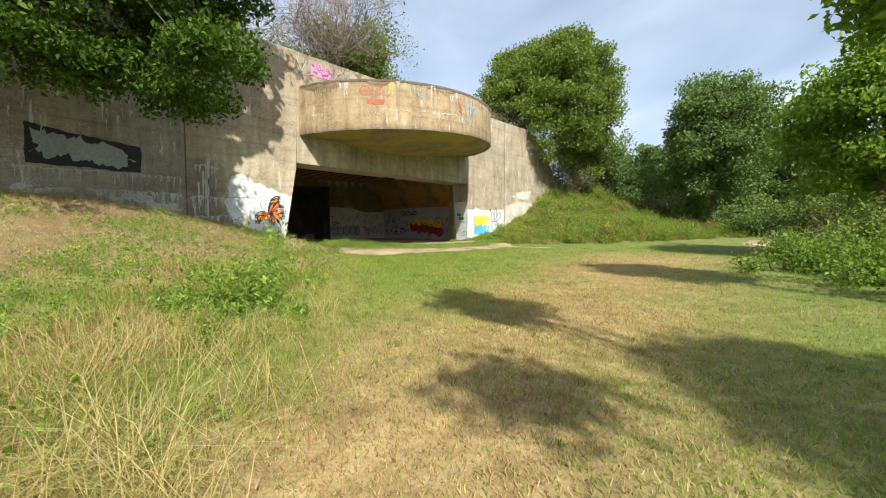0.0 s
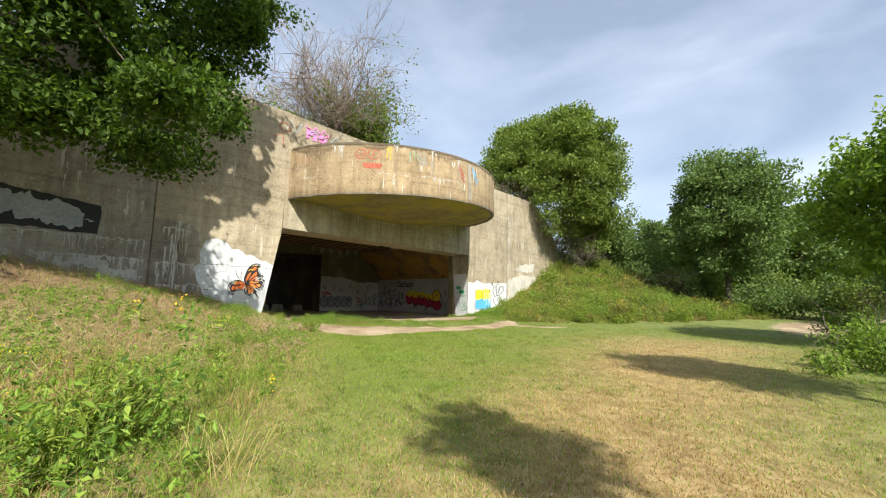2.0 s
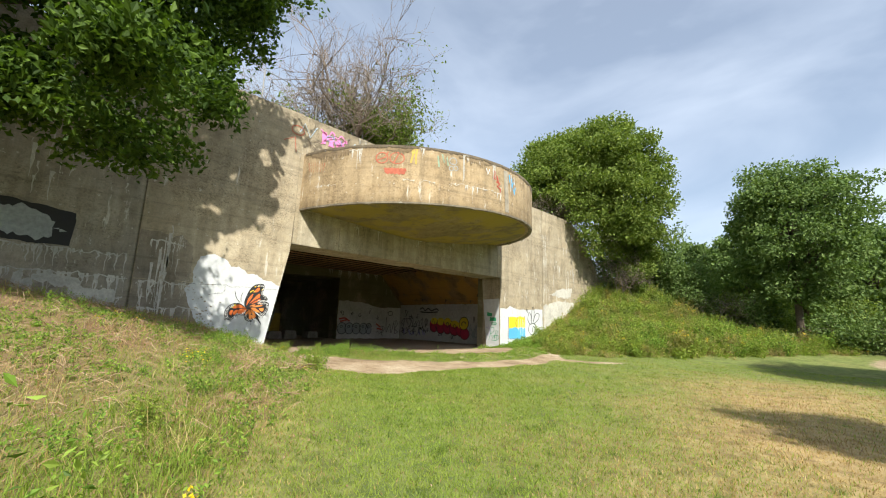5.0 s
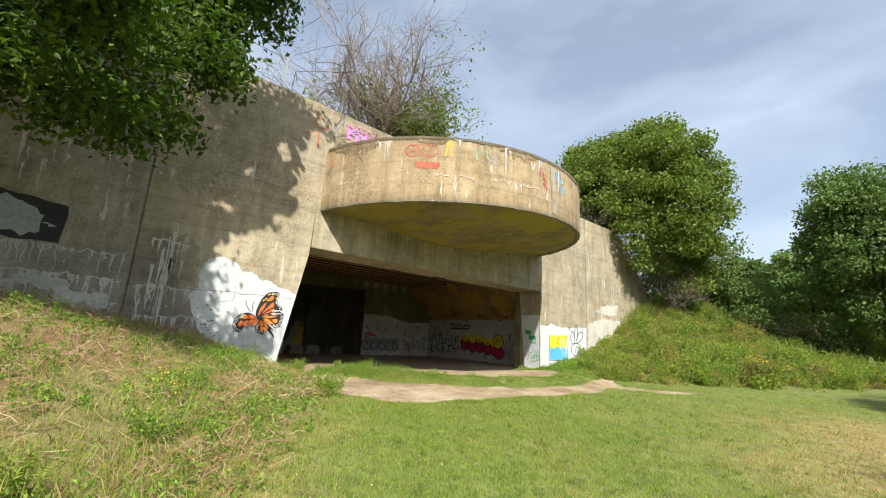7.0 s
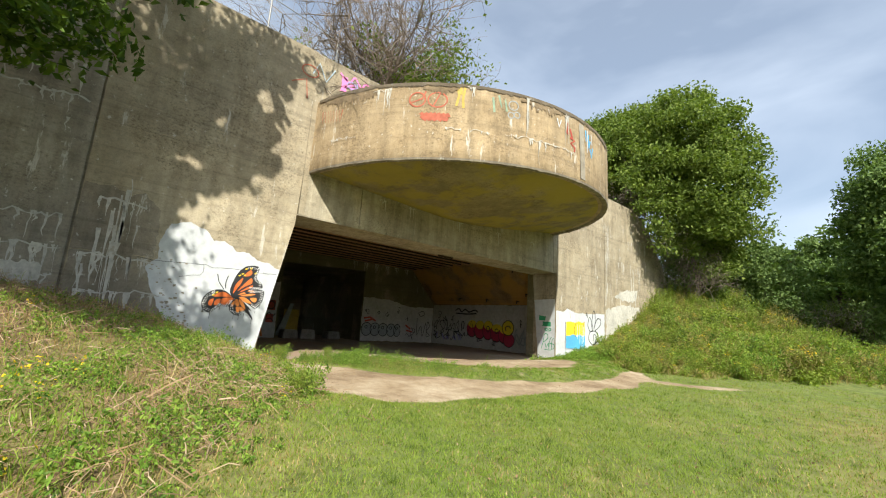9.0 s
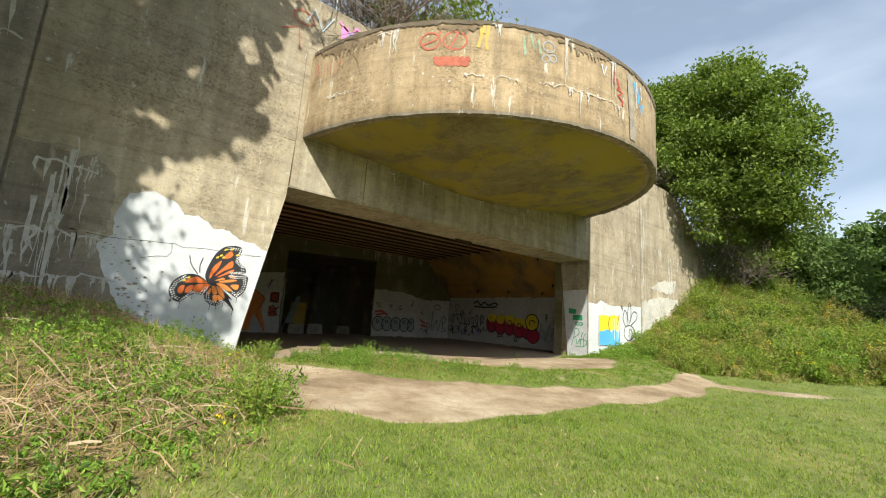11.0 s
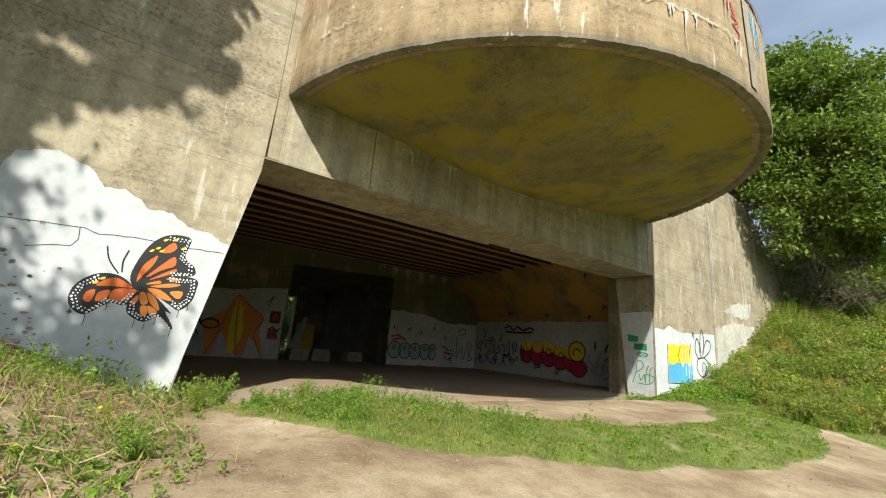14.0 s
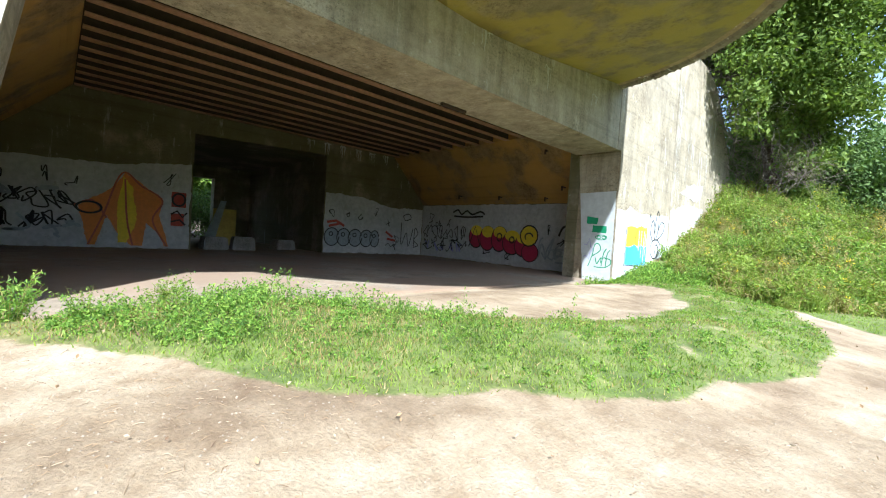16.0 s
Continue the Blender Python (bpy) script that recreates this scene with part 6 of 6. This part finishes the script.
flat("star", LILAC, puff, on_reveal, lines=[[(-22.56, 1.62), (-22.42, 1.6), (-22.34, 1.86), (-22.28, 1.55), (-22.18, 1.45), (-22.3, 1.3), (-22.32, 1.05), (-22.45, 1.2), (-22.55, 1.15)]], width=0.03, off=0.0108)

# ---- inside: whitewash and graffiti ----
wash = mural("whitewash", "patchy old whitewash on the lower inner walls", "paint")
flat("wash_field", WHITEWASH, wash, on_back, [ragged([(21.65, 0.32), (28.18, 0.32), (28.18, 3.1), (25.8, 3.0), (23.8, 3.4), (21.65, 3.4)], 0.08, 0.12, 21)])
flat("wash_field", WHITEWASH, wash, on_back, [ragged([(9.45, 0.32), (15.66, 0.32), (15.66, 3.8), (14.5, 3.65), (13.2, 3.4), (10.7, 3.35), (9.45, 3.3)], 0.07, 0.12, 22)])
flat("wash_field", WHITEWASH, wash, on_side, [ragged([(-34.35, 0.32), (-23.5, 0.32), (-23.5, 3.38), (-34.35, 3.36)], 0.05, 0.12, 23)])

bubble = mural("bubble_letters", "grey outlined bubble letters on whitewash")
for u, w in ((22.1, 0.42), (22.8, 0.40), (23.5, 0.42), (24.2, 0.40), (24.75, 0.3)):
    flat("letter", GREYP, bubble, on_back, [curved(loop(u, 1.15, w, 0.46, 8, 0, 5.5), True, 3)], off=0.0125)
    flat("outline", BLACK, bubble, on_back, lines=[curved(loop(u, 1.15, w, 0.46, 10, 0.3, 6.0)), loop(u - 0.05, 1.3, 0.1, 0.1)], width=0.055, off=0.0145)
flat("stroke", RED, bubble, on_back, lines=[[(21.8, 1.9), (22.3, 2.0), (22.8, 1.75)], [(21.9, 1.7), (22.5, 1.85)], [(25.5, 1.6), (26.0, 1.3)], [(25.6, 1.2), (26.2, 1.1)]], width=0.13, off=0.0128)
flat("stroke", BLACK, bubble, on_back, lines=[curved(k) for k in (((26.6, 2.2), (26.65, 0.9), (27.0, 1.6), (27.2, 0.8), (27.5, 1.9)), ((27.6, 0.8), (27.65, 1.9), (27.9, 1.6), (27.6, 1.2), (27.95, 0.9), (27.6, 0.75)), ((26.7, 2.6), (27.1, 2.75), (27.3, 2.5), (26.9, 2.35), (26.7, 2.6)))] + [[(25.5, 0.8), (25.7, 0.95), (25.9, 0.75), (26.2, 0.9)]], width=0.05, off=0.0135)

throw = mural("red_yellow_throw_up", "large red and yellow bubble lettering with black outlines")
RUBY = paint("crimson_paint", (0.50, 0.03, 0.08))
for k, (u, v, w, h) in enumerate(((-29.8, 1.65, 0.5, 0.55), (-29.0, 1.6, 0.5, 0.6), (-28.2, 1.6, 0.5, 0.6), (-27.4, 1.45, 0.55, 0.55), (-26.7, 1.35, 0.5, 0.5), (-26.3, 1.05, 0.45, 0.42))):
    flat("outline", BLACK, throw, on_side, [curved(loop(u, v, w * 1.1, h * 1.12, 9, 0.2 * k, 5.6), True, 3)], off=0.012 + 0.001 * k)
    flat("letter", RUBY, throw, on_side, [curved(loop(u, v, w, h, 9, 0.2 * k, 5.6), True, 3)], off=0.0125 + 0.001 * k)
    if k < 5:
        flat("highlight", SUNNY, throw, on_side, [curved(loop(u, v + 0.35, w * 0.8, h * 0.5, 8, 0.3, 5.5), True, 3)], off=0.0129 + 0.001 * k)
flat("letter", SUNNY, throw, on_side, [curved(loop(-26.4, 1.85, 0.48, 0.48, 9, 0, 5.6), True, 3)], off=0.019)
flat("outline", BLACK, throw, on_side, lines=[loop(-26.4, 1.85, 0.5, 0.5), loop(-28.2, 1.7, 0.15, 0.2), loop(-27.4, 1.6, 0.14, 0.15), loop(-26.4, 1.8, 0.22, 0.18, 10, 0, 4), [(-30.3, 1.1), (-29.9, 2.2), (-29.5, 1.2)]], width=0.07, off=0.0205)
scrawl = mural("black_scrawl", "black and blue-grey scrawled tags on whitewash")
flat("stroke", BLACK, scrawl, on_side, lines=[curved(k) for k in (((-31.7, 2.95), (-31.3, 3.1), (-31.0, 2.85), (-30.6, 3.05), (-30.2, 2.85), (-29.6, 3.0), (-29.3, 2.85)), ((-31.6, 2.75), (-30.5, 2.7), (-29.4, 2.75)), ((-24.8, 1.9), (-24.6, 2.3), (-24.2, 2.35), (-23.9, 2.0)))], width=0.10, off=0.013)
r2 = np.random.default_rng(77)
flat("stroke", BLACK, scrawl, on_side, lines=[curved([(u + r2.uniform(-0.3, 0.3), v + r2.uniform(-0.4, 0.4)) for _ in range(6)]) for u in np.arange(-34.0, -30.4, 0.42) for v in (1.1, 1.8)], width=0.05, off=0.0135)
flat("stroke", LILAC, scrawl, on_side, lines=[curved([(u + r2.uniform(-0.3, 0.3), v + r2.uniform(-0.3, 0.3)) for _ in range(5)]) for u in np.arange(-33.8, -30.4, 0.7) for v in (1.0,)], width=0.07, off=0.0125)
flat("stroke", GREYP, scrawl, on_side, lines=[curved([(u + r2.uniform(-0.25, 0.25), 1.3 + r2.uniform(-0.5, 0.5)) for _ in range(6)]) for u in (-25.6, -25.2, -24.8)] + [[(-24.9, 0.7), (-24.0, 0.7)], [(-24.9, 1.0), (-24.0, 1.0)], [(-24.9, 1.3), (-24.0, 1.3)]], width=0.08, off=0.0128)

figure = mural("orange_mural", "orange and yellow arched shapes painted on whitewash", "mural")
flat("arch", AMBER, figure, on_back, [ragged([(12.5, 0.4), (12.7, 0.4), (13.0, 1.5), (13.3, 0.9), (13.75, 0.4), (14.1, 0.4), (14.2, 1.3), (14.6, 0.9), (14.8, 0.4), (14.95, 0.4), (14.6, 1.6), (14.7, 2.3), (14.1, 2.7), (13.5, 3.15), (13.1, 2.5), (12.2, 1.8)], 0.05, 0.1, 31)], off=0.012)
flat("arch", SUNNY, figure, on_back, [ragged([(13.35, 0.5), (13.6, 0.5), (13.9, 1.4), (13.75, 2.6), (13.45, 3.0), (13.3, 2.0)], 0.05, 0.1, 32)], off=0.0135)
flat("outline", RUSTY, figure, on_back, lines=[curved(k) for k in (((12.5, 0.4), (12.9, 1.5), (13.4, 3.1), (14.0, 2.7), (14.7, 2.2), (14.4, 1.4), (14.9, 0.4)), ((13.8, 0.4), (13.6, 1.4), (13.5, 2.9)), ((12.1, 1.8), (12.6, 2.0), (13.0, 1.4)))], width=0.06, off=0.0150)
flat("stroke", BLACK, figure, on_back, lines=[curved(loop(12.5, 1.75, 0.35, 0.2)), curved(loop(15.25, 2.3, 0.22, 0.24, 10)), [(15.0, 1.7), (15.2, 1.85), (15.4, 1.6), (15.55, 1.8)], [(15.0, 1.4), (15.3, 1.5), (15.5, 1.3)]], width=0.07, off=0.0160)
flat("square", RED, figure, on_back, [ragged([(15.0, 2.0), (15.5, 2.0), (15.5, 2.6), (15.0, 2.6)], 0.03, 0.1, 33), ragged([(15.0, 1.25), (15.45, 1.25), (15.45, 1.75), (15.0, 1.75)], 0.03, 0.1, 34)], off=0.0130)
curls = mural("black_curls", "black and grey curling tag on whitewash")
flat("stroke", BLACK, curls, on_back, lines=[curved([(u + r2.uniform(-0.3, 0.3), v + r2.uniform(-0.35, 0.35)) for _ in range(7)]) for u in np.arange(9.8, 12.0, 0.35) for v in (1.2, 2.0)], width=0.05, off=0.0125)

r3 = np.random.default_rng(91)
tags = mural("thin_tags", "thin black and grey tags crowded on old whitewash")
flat("stroke", BLACK, tags, on_back, lines=[curved([(u + r3.uniform(-0.22, 0.22), v + r3.uniform(-0.28, 0.28)) for _ in range(6)]) for u, v in ((22.0, 2.3), (22.9, 2.5), (23.8, 2.2), (24.7, 2.6), (25.6, 2.2), (12.0, 2.7), (11.2, 2.8), (10.2, 2.7), (14.9, 3.1), (26.3, 1.2), (26.2, 0.8))], width=0.035, off=0.0140)
flat("stroke", GREYP, tags, on_back, lines=[curved([(u + r3.uniform(-0.3, 0.3), v + r3.uniform(-0.3, 0.3)) for _ in range(6)]) for u, v in ((9.9, 1.0), (10.7, 1.1), (11.5, 0.9), (12.0, 1.3), (10.3, 2.3), (11.4, 2.2))], width=0.08, off=0.0132)
flat("stroke", BLACK, tags, on_side, lines=[curved([(u + r3.uniform(-0.25, 0.25), v + r3.uniform(-0.3, 0.3)) for _ in range(6)]) for u, v in ((-25.4, 2.2), (-24.6, 1.6), (-24.0, 1.2), (-27.6, 0.7), (-29.0, 0.75), (-32.8, 2.4), (-31.9, 2.3), (-33.5, 2.6))], width=0.045, off=0.0225)

# ---- fittings and loose things ----
bar = bmesh.new()
box_bm((-0.03, -0.16, -0.03), (0.03, 0.10, 0.03), 0.008, bar)
box_bm((-0.03, -0.20, -0.16), (0.03, -0.14, 0.04), 0.008, bar)
hook = tagged(part("iron_hook", bar, DARK_RUST_SHADE), "short rusted iron hook set into the sloping concrete", "hook", "iron hooks")
hook.location = (-24.5, 26.35, 5.35)
for x, y, z in ((-24.3, 27.5, 4.0), (-25.4, 27.95, 3.6), (-28.0, 27.85, 3.7), (-30.7, 27.75, 3.8)):
    copy_thing(hook, Matrix.Translation((x, y, z)))
bm = box_bm((-0.05, -0.45, -0.05), (0.05, 0.45, 0.03), 0.01)
bracket = tagged(part("ceiling_bracket", bm, DARK_RUST_SHADE), "dark iron bracket hanging under the lintel", "bracket")
bracket.location = (-22.9, 19.3, 5.0)


def precast(x, y, w, d, h, turn):
    """Low precast block: battered sides and a chamfered top."""
    bm = bmesh.new()
    box_bm((-w / 2, -d / 2, 0), (w / 2, d / 2, h), 0, bm)
    for v in bm.verts:
        if v.co.z > h * 0.5:
            v.co.x *= 0.86
            v.co.y *= 0.86
    bmesh.ops.bevel(bm, geom=list(bm.edges), offset=0.045, segments=2, affect="EDGES")
    ob = tagged(part("concrete_block", bm, BLOCK), "pale precast concrete block on the floor", "block", "concrete blocks")
    ob.matrix_world = pose(x, y, 0.30, 0, 0, turn)


for x, y, w, d, h, t in ((-35.0, 16.75, 0.8, 1.05, 0.55, 5), (-35.0, 17.95, 0.8, 1.0, 0.6, -4), (-36.2, 20.3, 0.8, 1.1, 0.5, 12)):
    precast(x, y, w, d, h, t)
# pale slab and yellow panel, added in place of the exit's sunlit jamb
panel2 = part("leaning_board", prism_bm([(16.9, 0.30), (17.45, 0.30), (18.0, 2.6), (17.75, 2.6)], "x", -38.0, -37.92), GREYP)
tagged(panel2, "pale slanted slab standing in for the passage's sunlit jamb", "board")
panel3 = part("yellow_board", box_bm((-38.4, 17.5, 0.30), (-38.3, 18.6, 2.2), 0.01), OLIVE)
tagged(panel3, "yellow painted panel added by the passage's sunlit jamb", "board")


# chain-link fence on the parapet
def fence():
    thing = empty("chain_link_fence", (-22.7, 8.0, 11.0))
    tagged(thing, "rusty chain-link fence on the parapet", "fence")
    for y in (4.0, 7.0, 9.9, 12.6, 15.4):
        v, f = tubes([[((0, y - 8, -0.1), 0.035), ((0, y - 8, 1.0), 0.035), ((0, y - 8, 2.35 - 0.06 * max(0, y - 9) ** 1.5), 0.033)]], 8)
        array_mesh("post", v, f, STEEL, True).parent = thing
    v, f = tubes([[((0, y - 8, 2.3 - 0.06 * max(0, y - 9) ** 1.5), 0.02) for y in np.linspace(4, 15.4, 14)]], 6)
    array_mesh("top_rail", v, f, STEEL, True).parent = thing
    wires = []
    for s in (-1, 1):
        for y in np.arange(3, 16.4, 0.16):
            pts = [(0, y - 8 + s * k * 0.5, 0.02 + k * 0.5) for k in range(5)]
            wires.append([(p, 0.004) for p in pts if -4.0 < p[1] < 7.4 and p[2] < 2.3 - 0.06 * max(0, p[1] - 1) ** 1.5])
    v, f = tubes([w for w in wires if len(w) > 1], 3)
    ob = array_mesh("chain_link_mesh", v, f, STEEL)
    ob.parent = thing
    return thing


fence()
